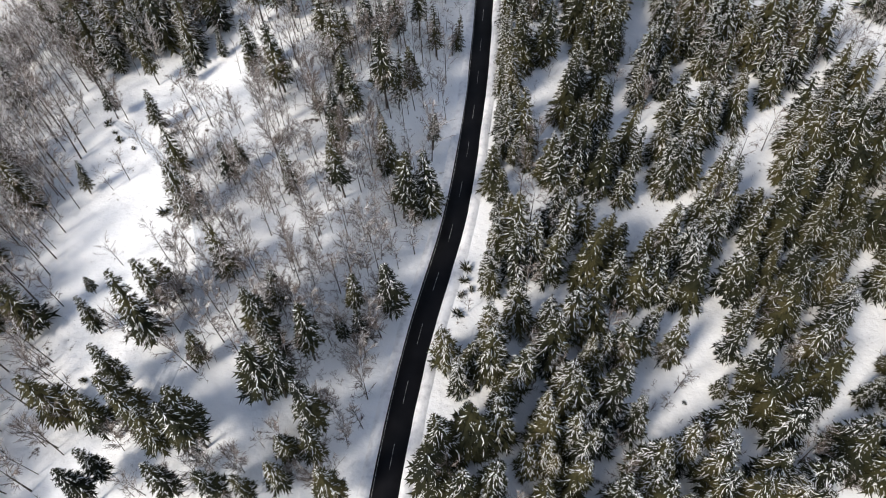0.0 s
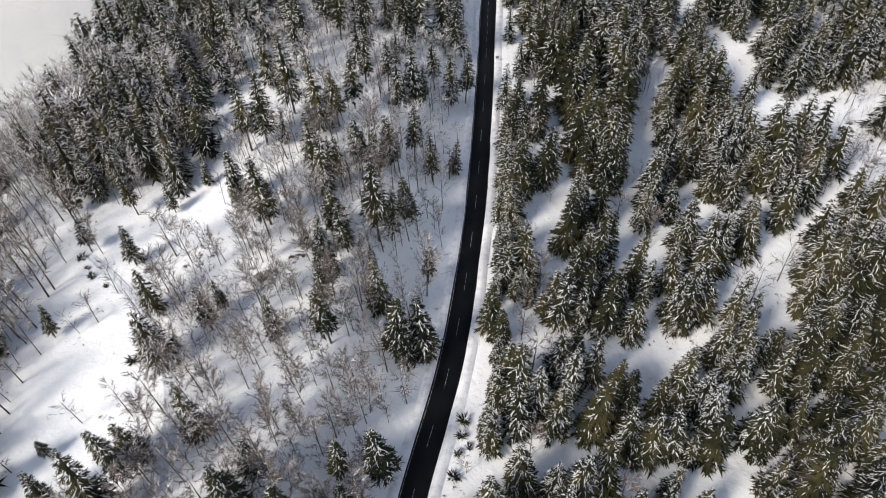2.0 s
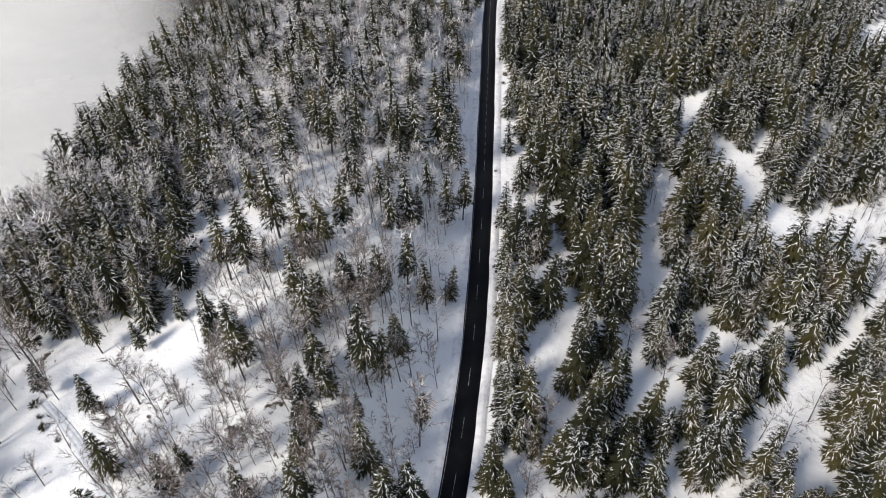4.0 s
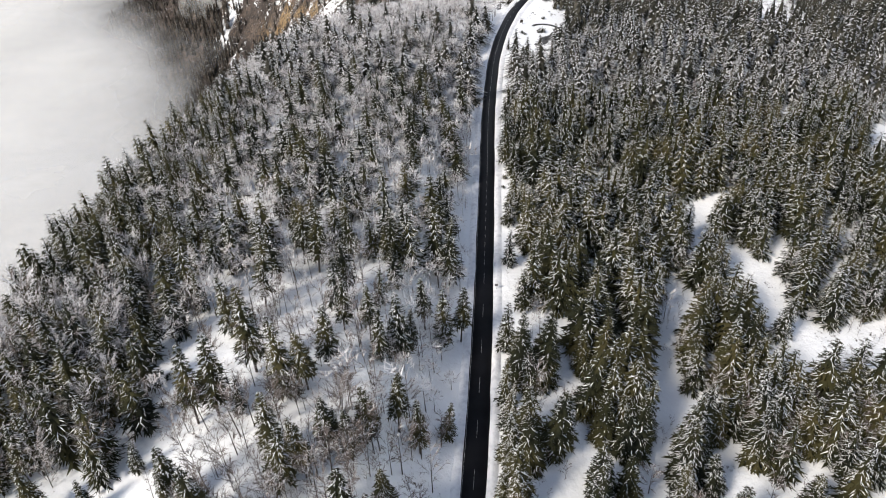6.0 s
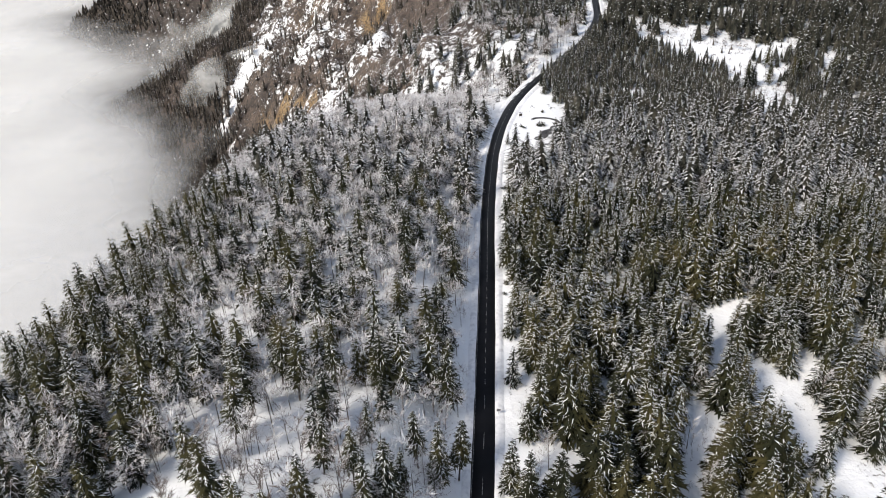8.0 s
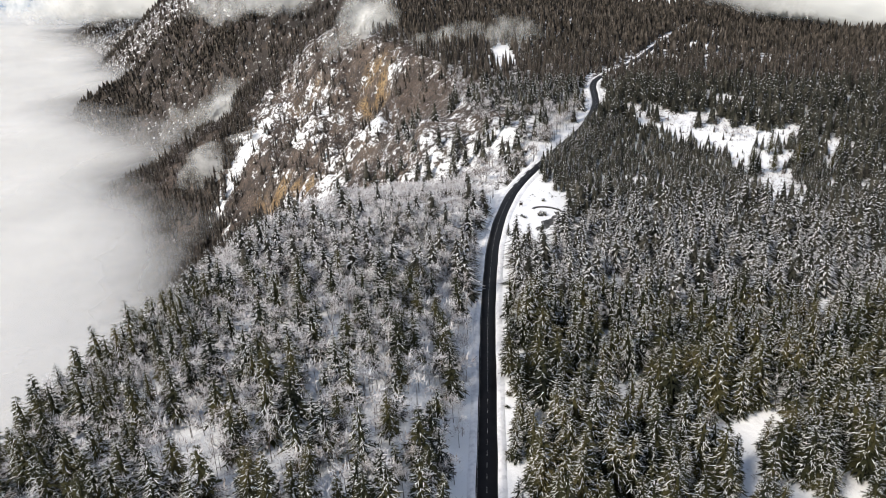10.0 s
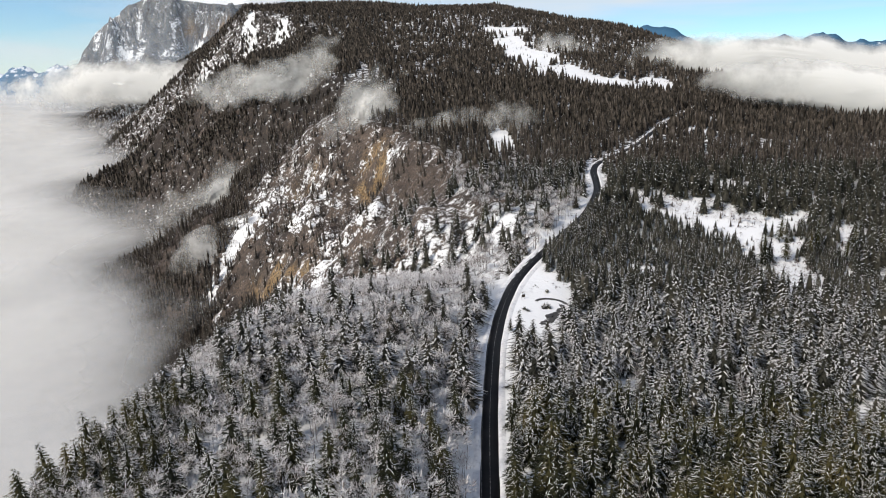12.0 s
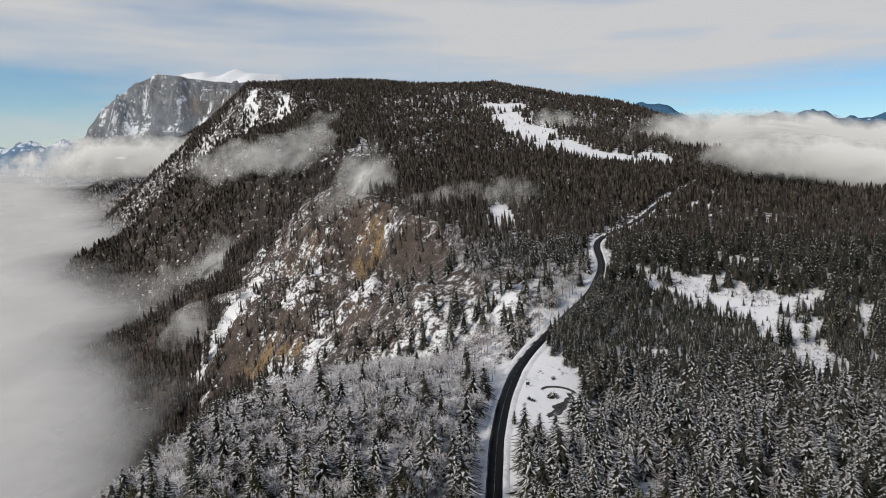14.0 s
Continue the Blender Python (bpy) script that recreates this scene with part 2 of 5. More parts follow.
def rough(x, y, size, seed, octaves=4):
    return sum((wave(x / size * 2**k, y / size * 2**k, seed + k) - 0.5) / 2**k for k in range(octaves))


# the spurs that run down from the crest, one behind the other
SPUR_Y = np.array([1150, 1220, 1310, 1400, 1590, 1800, 1950, 2060, 2300, 2700, 3000, 4900.0])
SPUR_X = np.array([-160, -215, -315, -310, -265, -465, -440, -430, -560, -800, -900, -1500.0])


def flank_edge(y):
    """Where the high ground breaks off towards the valley."""
    near = -20 - 0.385 * (np.minimum(y, 1200) - 783) + 30 * np.sin(y / 95.0) * ease(620, 760, y) * (1 - ease(960, 1060, y)) + 75 * np.sin((y - 1000) / 62.0) * ease(980, 1150, y)
    k = ease(1150, 1250, y)
    return near * (1 - k) + curve(y, SPUR_Y, SPUR_X) * k


def height(x, y):
    x, y = np.broadcast_arrays(np.asarray(x, float), np.asarray(y, float))
    d = x - road_x(y)
    base = rise(y)
    off = 1 - ease(700, 1000, y)
    bank = np.interp(y, [0, 90, 175, 263, 320, 400, 450, 520], [6, 12, 19, 13, 10, 6, 3, 2])
    left = bank * ease(4.5, 30, -d) - 0.10 * np.maximum(-d - 55, 0)
    right = -9 * ease(6, 60, d) * (1 - 0.5 * ease(260, 330, y) * (1 - ease(480, 560, y))) - 0.015 * np.maximum(d - 60, 0)
    near = base + np.where(d < 0, left, right * (1 - ease(640, 900, y)))
    # the shoulder above the valley
    lip = np.interp(y, [-200, 60, 200, 270, 310, 350, 400, 450, 490, 520], [-170, -140, -118, -114, -107, -100, -93, -73, -48, -10])
    near = near - 0.95 * np.maximum(lip - x, 0) - 0.25 * np.maximum(lip + 18 - x, 0)
    # the high ground behind and its broken flank
    edge = flank_edge(y)
    over = np.maximum(edge - x, 0)
    high = base - np.interp(y, [1450, 1800, 2000, 2300, 2700], [0.74, 0.93, 0.80, 0.60, 0.50]) * over + (6 * rough(x, y, 240, 3) + 16 * rough(x, y, 420, 8)) * ease(760, 1200, y)
    high = high - 0.05 * np.maximum(x - 350, 0) * ease(900, 1500, y) - 0.20 * np.maximum(x - 150, 0) * ease(1500, 1950, y) - 0.25 * np.maximum(x - 420, 0) * ease(1200, 1700, y)
    crag = ease(10, 60, over) * ease(560, 640, y) * (1 - ease(1300, 1700, y))
    step = lambda cx, cy, r, drop: -drop * np.exp(-((x - cx) / r) ** 2 - ((y - cy) / (r * 0.8)) ** 2) * ease(-14, 14, (cx - x) * 0.72 + (cy - y) * 0.69)
    high = high + step(-172, 792, 62, 26) + step(-66, 858, 48, 34) + step(-150, 905, 40, 16)
    high = high + crag * (26 * rough(x, y, 90, 11) + 13 * np.abs(rough(x, y, 38, 17)) * 2 + 7 * rough(x, y, 14, 19, 2))
    k = ease(450, 600, y + np.where(d < 0, 0, -60))
    z = near * (1 - k) + high * k
    z = z + (0.8 * rough(x, y, 26, 5) + 1.6 * rough(x, y, 70, 6)) * ease(5, 16, np.abs(d))
    # the great wall far off, its snowy top, and ranges on the skyline
    u, v = (x + 1380) / 430.0, y - 3500
    wall = 508 - np.interp(-u, [-0.9, -0.1, 0, 0.2, 0.47, 0.67, 0.93, 1.2, 1.5], [40, 12, 0, 36, 112, 200, 345, 560, 900]) + 24 * rough(x, y, 230, 21)
    front = v + 150 * rough(x, y, 240, 23) + 80 * rough(x, y, 70, 24)
    far = wall - 230 * (1 - ease(-120, -40, front)) - 420 * (1 - ease(-520, -60, front))
    far = np.where(u > 1.75, -600, far)
    cap = 650 + 7 * np.cos((x + 1330) / 26.0) * np.exp(-((x + 1330) / 150.0) ** 2) - (np.abs(x + 1360) / 350.0) ** 4 * 45 - ((y - 4600) / 500.0) ** 2 * 250 + 60 * rough(x, y, 260, 25)
    z = np.where(y > 2600, np.maximum(z, np.where(x < 400, np.maximum(far, cap), -600)), z)
    # the road lies in a level bed
    bed = (1 - ease(4.0, 6.5, np.abs(d))) * (1 - ease(1050, 1100, y))
    return z * (1 - bed) + (base - 0.12) * bed


def face(x, y):
    """The open cliff above the valley: 1 on it, 0 off it."""
    o = flank_edge(y) - x
    left = np.interp(y, [600, 700, 800, 850, 900, 940, 1000, 1100], [150, 190, 238, 218, 182, 130, 72, 50])
    o = o + 44 * rough(x, y, 60, 91)
    return ease(-45, 22, o) * (1 - ease(left - 45, left + 30, o)) * ease(585, 640, y) * (1 - ease(1080, 1130, y))


def fog_level(y):
    return np.interp(y, [0, 400, 600, 900, 1280, 1800, 2600, 4900], [-132, -136, -144, -130, -84, -50, -8, 2])


def axis(stations):
    out = []
    for a, b, step in stations:
        out.append(np.arange(a, b, step))
    return np.concatenate(out + [[stations[-1][1]]])


# clearings and snowy meadows: centre, half-widths
CLEARINGS = [(52, 440, 15, 36), (152, 646, 9, 16), (172, 634, 15, 15), (200, 620, 20, 13), (163, 622, 17, 26), (185, 600, 20, 26), (205, 588, 22, 26), (228, 590, 20, 26), (222, 555, 24, 24), (214, 515, 14, 26), (207, 485, 10, 16), (262, 592, 14, 14), (287, 570, 13, 12), (268, 545, 8, 12), (246, 664, 13, 17), (258, 640, 8, 10)]
MEADOWS = [(137, 1467, 30, 80), (160, 1350, 45, 70), (205, 1250, 45, 50), (250, 1175, 55, 40), (305, 1150, 55, 30), (340, 1200, 30, 30), (136, 1589, 40, 40), (69, 850, 13, 40), (297, 890, 22, 16)]

GX = axis([(-4900, -2400, 100), (-2400, -1900, 50), (-1900, -820, 20), (-820, -340, 13), (-340, -130, 6), (-130, 130, 2.6), (130, 340, 8), (340, 900, 25), (900, 4900, 130)])
GY = axis([(-300, 20, 16), (20, 540, 3.4), (540, 1000, 6), (1000, 2300, 16), (2300, 3000, 50), (3000, 3640, 16), (3640, 3700, 30), (3700, 4900, 60)])
XX, YY = np.meshgrid(GX, GY, indexing="ij")
ZZ = height(XX, YY)
edge = flank_edge(YY)
over = edge - XX
ROCK = (0.64 + 0.20 * np.exp(-((XX + 200) / 34) ** 2 - ((YY - 842) / 36) ** 2) + 0.26 * np.exp(-((XX + 14) / 34) ** 2 - ((YY - 735) / 50) ** 2)) * ease(-70, -15, over) * ease(560, 640, YY) * (1 - ease(260, 420, over)) * (1 - ease(1050, 1200, YY))
ROCK = np.maximum(ROCK, 0.42 * ease(30, 90, over) * ease(640, 700, YY) * (YY < 2600))
ROCK = np.where((YY > 3050) & (XX < 400), 0.92 - 0.55 * ease(0.54, 0.70, wave(XX / 150 - ZZ / 70, (ZZ + 0.28 * XX) / 17, 46)), ROCK)
ROCK = np.where((YY > 3800) & (XX < 0), -1.0, ROCK)
ROCK = np.where((YY > 4000) & ((XX > 1000) | (XX < -2400)), 0.55, ROCK)
FOREST_SHADE = (0.3 * ease(680, 800, YY) + 0.5 * ease(930, 1080, YY)) * (YY < 2700) * ease(-40, 20, over) + 0.60 * ease(640, 760, YY) * (1 - ease(-40, 20, over)) * (YY < 2700)
FOREST_SHADE = np.maximum(FOREST_SHADE * (1 - face(XX, YY)), 0.40 * ease(-150, -110, over) * (1 - ease(60, 100, over)) * ease(615, 650, YY) * (1 - ease(900, 950, YY)))
# over snowy floor on both sides, this brown paints the shade between crowns
FOREST_SHADE = np.maximum(FOREST_SHADE, 0.36 * ease(8, 20, XX - road_x(np.minimum(YY, 1090))) * ease(330, 380, YY) * (1 - ease(640, 700, YY)))
FOREST_SHADE = np.maximum(FOREST_SHADE, 0.44 * (1 - ease(-20, -8, XX - road_x(np.minimum(YY, 1090)))) * ease(330, 370, YY) * (1 - ease(640, 690, YY)))
FOREST_SHADE = np.maximum(FOREST_SHADE, 0.90 * (1 - face(XX, YY)) * ease(140, 200, over) * ease(640, 700, YY) * (YY < 1100))
FOREST_SHADE = np.maximum(FOREST_SHADE, 0.74 * (1 - face(XX, YY)) * ease(10, 60, over) * ease(840, 930, YY) * (YY < 1420))
FOREST_SHADE = FOREST_SHADE - 0.16 * ease(1500, 1620, YY) * ease(0, 60, over) * (YY < 3000)
FOREST_SHADE = np.where((YY > 3530) & (XX < 400) & (YY < 3900), 0.62, FOREST_SHADE)
FOREST_SHADE = np.where((YY > 3050) & (XX < 400) & (YY < 3900), np.maximum(FOREST_SHADE, 0.75 * ease(0.5, 0.62, wave(XX / 210 + ZZ / 160, ZZ / 60, 45)) + 0.6 * ease(405, 425, ZZ + 22 * rough(XX, YY, 90, 48)) * ease(-1420, -1340, XX)), FOREST_SHADE)
FOREST_SHADE = FOREST_SHADE - 0.5 * ease(0.62, 0.72, wave((XX + YY * 0.25) / 24, (XX - YY) / 420, 95)) * ease(-40, 30, over) * (1 - ease(170, 260, over)) * ease(1350, 1450, YY) * (YY < 2300)
for cx, cy, rx, ry in CLEARINGS + MEADOWS:
    FOREST_SHADE = FOREST_SHADE * (1 - np.exp(-((XX - cx) / rx / 1.3) ** 4 - ((YY - cy) / ry / 1.3) ** 4))
HAZE_PALE = np.where((YY > 3000) & (YY < 3900) & (XX < 400), 1.0, 0.0)


def spot(x, y, rx, ry):
    return np.exp(-((XX - x) / rx) ** 2 - ((YY - y) / ry) ** 2)


OCHRE = np.clip((1.5 * np.exp(-(((XX + 155) * 0.75 - (YY - 772) * 0.66) / 46) ** 2 - (((XX + 155) * 0.66 + (YY - 772) * 0.75) / 11) ** 2) + 1.2 * spot(-70, 852, 17, 24) + 0.6 * spot(-153, 900, 18, 16)) * (0.1 + 1.5 * ease(0.35, 0.65, wave(XX / 9, YY / 9, 44))) - 0.1, 0, 1)
OCHRE = np.maximum(OCHRE, np.where((YY > 3050) & (YY < 3560) & (XX < 400), (0.6 + 0.4 * ease(0.34, 0.6, wave(XX / 45, ZZ / 120, 41))) * (ease(-1275, -1215, XX) * ease(290, 325, ZZ) * (1 - ease(390, 415, ZZ)) + ease(-1570, -1540, XX) * (1 - ease(-1500, -1470, XX)) * ease(130, 160, ZZ) * (1 - ease(205, 230, ZZ))), 0))
CHUTE = np.exp(-(((XX + 233) * 0.79 - (YY - 858) * 0.61 + 9 * rough(XX, YY, 30, 93)) / (4.5 + 8 * ease(0, 60, -190 - XX))) ** 2) * ease(-275, -245, XX) * (1 - ease(-215, -190, XX))
ZONES = 0.05 + 0.26 * spot(-208, 812, 26, 26) + 0.30 * spot(-30, 812, 34, 44) + 0.22 * spot(-95, 905, 46, 40) - 0.06 * spot(-150, 860, 44, 26) - 0.10 * spot(-75, 745, 60, 36)
ROCK = np.maximum(ROCK + ZONES * face(XX, YY) + 0.3 * rough(XX, YY, 60, 47) * face(XX, YY), OCHRE * 1.1) - 0.7 * CHUTE
FOREST_SHADE = FOREST_SHADE - 1.2 * CHUTE
WALL_CHUTE = np.where((YY > 3050) & (YY < 3700), np.exp(-((XX + 1150 + (ZZ - 290) * 0.35) / (14 + 0.12 * np.maximum(330 - ZZ, 0))) ** 2) * ease(170, 200, ZZ) * (1 - ease(310, 330, ZZ)), 0)
ROCK, FOREST_SHADE = ROCK - 1.6 * WALL_CHUTE, FOREST_SHADE - 2.0 * WALL_CHUTE
HAZE_PALE = HAZE_PALE * (1 - OCHRE)
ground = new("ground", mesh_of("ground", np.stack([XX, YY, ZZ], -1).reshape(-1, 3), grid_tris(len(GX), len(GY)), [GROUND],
                               attrs={"rock": ROCK.ravel(), "ochre": OCHRE.ravel(), "forest_shade": FOREST_SHADE.ravel(), "pale": HAZE_PALE.ravel()}, smooth=True))
tagged(ground, "snow-covered mountain slopes with bare rock faces", "ground", kind="structure")


# ------------------------------------------------------------------ the road
def ribbon(name, y0, y1, step, offsets, mat, lift):
    """A strip along the road; offsets are (sideways, up) pairs."""
    ys = np.arange(y0, y1 + step, step)
    dx = (road_x(ys + 0.5) - road_x(ys - 0.5))
    nx, ny = 1 / np.sqrt(1 + dx**2), -dx / np.sqrt(1 + dx**2)
    rows = [np.stack([road_x(ys) + nx * o, ys + ny * o, rise(ys) + up + lift], 1) for o, up in offsets]
    v = np.stack(rows, 1).reshape(-1, 3)
    return mesh_of(name, v, grid_tris(len(ys), len(offsets))[:, ::-1], [mat], smooth=True)


HALF = 3.05
road = new("road", ribbon("road", -140, 1080, 4, [(-HALF - 0.1, -0.15), (-HALF, 0.0), (0.0, 0.06), (HALF, 0.0), (HALF + 0.1, -0.15)], ASPHALT, 0.0))
tagged(road, "dark wet two-lane asphalt mountain road, cleared of snow", "road", kind="structure")

# ------------------------------------------------------------------ fog
FX = axis([(-4900, -1500, 170), (-1500, -500, 50), (-500, -100, 24), (-100, 60, 40)])
FY = axis([(-300, 300, 60), (300, 1300, 28), (1300, 2600, 60), (2600, 4900, 160)])
fx, fy = np.meshgrid(FX, FY, indexing="ij")
for k, sink in enumerate((44, 24, 7, -14, -38)):
    fz = fog_level(fy) + sink + 12 * rough(fx, fy, 260, 51 + k) + 6 * rough(fx, fy, 80, 53)
    thick = np.clip((fz - height(fx, fy) - 4) / 80.0, -0.6, 1.4) * (0.2, 0.36, 0.8, 1.0, 1.2)[k]
    fog = new("fog", mesh_of("fog", np.stack([fx, fy, fz], -1).reshape(-1, 3), grid_tris(len(FX), len(FY)), [MIST], attrs={"thick": thick.ravel()}, smooth=True))
    tagged(fog, "pale grey sea of fog filling the valley", "fog", kind="structure")


def cloud(x, y, z, wide, deep, tall, seed, dense, tilt=0.0):
    """A flat bank of mist: a closed lens, thin at its rim."""
    nu, nv = 40, 24
    a, r = np.meshgrid(np.linspace(0, 2 * np.pi, nu), np.linspace(0, 1, nv), indexing="ij")
    vs, th, ts = [], [], []
    for k, side in enumerate((-1, 1)):
        px, pz = wide * r * np.cos(a), tall * r * np.sin(a)
        py = side * deep * np.sqrt(np.maximum(1 - r**2, 0)) + deep * 0.5 * rough(px + seed * 50, pz + 77, wide * 0.5, seed)
        pz = pz + tilt * px + tall * 0.25 * rough(px + 31, py + seed, wide * 0.6, seed + 3)
        vs.append(np.stack([px, py, pz], -1).reshape(-1, 3))
        th.append(((1 - r**1.6) * dense).ravel())
        ts.append((grid_tris(nu, nv) if side > 0 else grid_tris(nu, nv)[:, ::-1]) + k * nu * nv)
    ob = new("cloud", mesh_of("cloud", np.concatenate(vs), np.concatenate(ts), [WISP], attrs={"thick": np.concatenate(th)}, smooth=True))
    ob.location = (x, y, z)
    return tagged(ob, "thin grey wisp of cloud drifting along the mountainside", "cloud", kind="structure")


cloud(720, 1330, 148, 440, 60, 62, 1, 1.9, -0.06)
cloud(600, 985, 118, 290, 40, 40, 2, 1.7, -0.07)
cloud(-232, 1160, 142, 118, 24, 46, 3, 0.50, 0.34)
cloud(-318, 1200, 128, 84, 22, 34, 11, 0.36, 0.25)
cloud(-86, 930, 106, 58, 14, 50, 4, 0.62, 0.5)
cloud(-940, 2200, 112, 440, 60, 84, 5, 1.25, 0.08)
# low-density lens added to stand in for haze before the far ridges
cloud(-700, 2050, 70, 230, 40, 60, 9, 0.55, 0.25)
cloud(-320, 1070, -40, 120, 20, 66, 10, 0.36, 0.5)
cloud(-290, 1010, -20, 30, 10, 26, 12, 0.42, 0.3)
cloud(-250, 880, -72, 110, 18, 50, 13, 0.34, 0.4)
cloud(238, 1420, 188, 100, 25, 36, 7, 0.75, -0.1)
cloud(52, 880, 84, 88, 14, 38, 8, 0.5, 0.1)

# upright see-through blue sheet that stands in for haze before the great wall
m, t, shader = material("haze_sheet", (0.50, 0.60, 0.74), 1.0)
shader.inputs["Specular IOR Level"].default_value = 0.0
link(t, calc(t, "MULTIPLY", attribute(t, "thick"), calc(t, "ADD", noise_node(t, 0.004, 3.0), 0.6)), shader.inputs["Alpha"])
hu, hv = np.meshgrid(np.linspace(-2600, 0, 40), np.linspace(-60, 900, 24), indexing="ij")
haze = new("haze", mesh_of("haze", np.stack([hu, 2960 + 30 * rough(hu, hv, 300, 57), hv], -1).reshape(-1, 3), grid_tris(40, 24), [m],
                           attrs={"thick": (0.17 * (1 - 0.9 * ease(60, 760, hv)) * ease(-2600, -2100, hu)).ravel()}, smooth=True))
tagged(haze, "see-through pale blue sheet standing in for haze before the far wall", "haze", kind="structure")

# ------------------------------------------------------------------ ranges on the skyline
m, t, shader = material("far_range_haze_blue", (0.2, 0.3, 0.45), 1.0)
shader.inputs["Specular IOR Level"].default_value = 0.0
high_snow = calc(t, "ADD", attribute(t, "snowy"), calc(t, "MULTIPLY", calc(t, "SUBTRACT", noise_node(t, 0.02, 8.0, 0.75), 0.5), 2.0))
# the rock's base colour holds the blue of the air in between
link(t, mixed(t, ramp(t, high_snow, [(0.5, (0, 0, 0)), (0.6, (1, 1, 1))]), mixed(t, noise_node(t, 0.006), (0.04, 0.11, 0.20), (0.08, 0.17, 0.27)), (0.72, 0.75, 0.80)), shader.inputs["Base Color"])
HAZE_BLUE = m


def far_range(x0, x1, y, crest, seed, snow):
    us, vs = np.linspace(x0, x1, 120), np.linspace(-1, 0.25, 26)
    u, v = np.meshgrid(us, vs, indexing="ij")
    top = crest(u) + 150 * rough(u, u * 0, 330, seed, 6)
    z = -80 + (top + 80) * (1 - np.abs(v) ** 0.85) + 40 * rough(u, v * 500, 150, seed + 5) * (1 - np.abs(v))
    ob = new("backdrop", mesh_of("backdrop", np.stack([u, y + v * 420, z], -1).reshape(-1, 3), grid_tris(120, 26), [HAZE_BLUE],
                                 attrs={"snowy": (snow * (1 + v * 1.6)).ravel()}, smooth=True))
    return tagged(ob, "hazy blue mountain range with snowy crests on the skyline", "mountains", kind="structure")


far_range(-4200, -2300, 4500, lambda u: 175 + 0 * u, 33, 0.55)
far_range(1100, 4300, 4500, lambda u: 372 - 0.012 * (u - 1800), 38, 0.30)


# ------------------------------------------------------------------ trees: shapes
LEANING = np.array([-0.055, 0.01])      # the trunks lean a little towards the valley


class Shape:
    """Vertices and triangles that grow, each triangle with its material's number."""

    def __init__(self):
        self.v, self.t, self.m = [], [], []

    def tri(self, a, b, c, m):
        n = len(self.v)
        self.v += [a, b, c]
        self.t.append((n, n + 1, n + 2))
        self.m.append(m)

    def kite(self, base, left, right, tip, m):
        n = len(self.v)
        self.v += [base, left, tip, right]
        self.t += [(n, n + 2, n + 1), (n, n + 3, n + 2)]
        self.m += [m, m]

    def tube(self, a, b, ra, rb, sides, m):
        n, (ax, ay, az), (bx, by, bz) = len(self.v), a, b
        for k in range(sides):
            c, s = math.cos(k * 2 * math.pi / sides), math.sin(k * 2 * math.pi / sides)
            self.v += [(ax + ra * c, ay + ra * s, az), (bx + rb * c, by + rb * s, bz)]
        for k in range(sides):
            i, j = n + 2 * k, n + 2 * ((k + 1) % sides)
            self.t += [(i, j, j + 1), (i, j + 1, i + 1)]
            self.m += [m, m]

    def arrays(self):
        return np.array(self.v, dtype=np.float32), np.array(self.t, dtype=np.int32), np.array(self.m, dtype=np.int32)


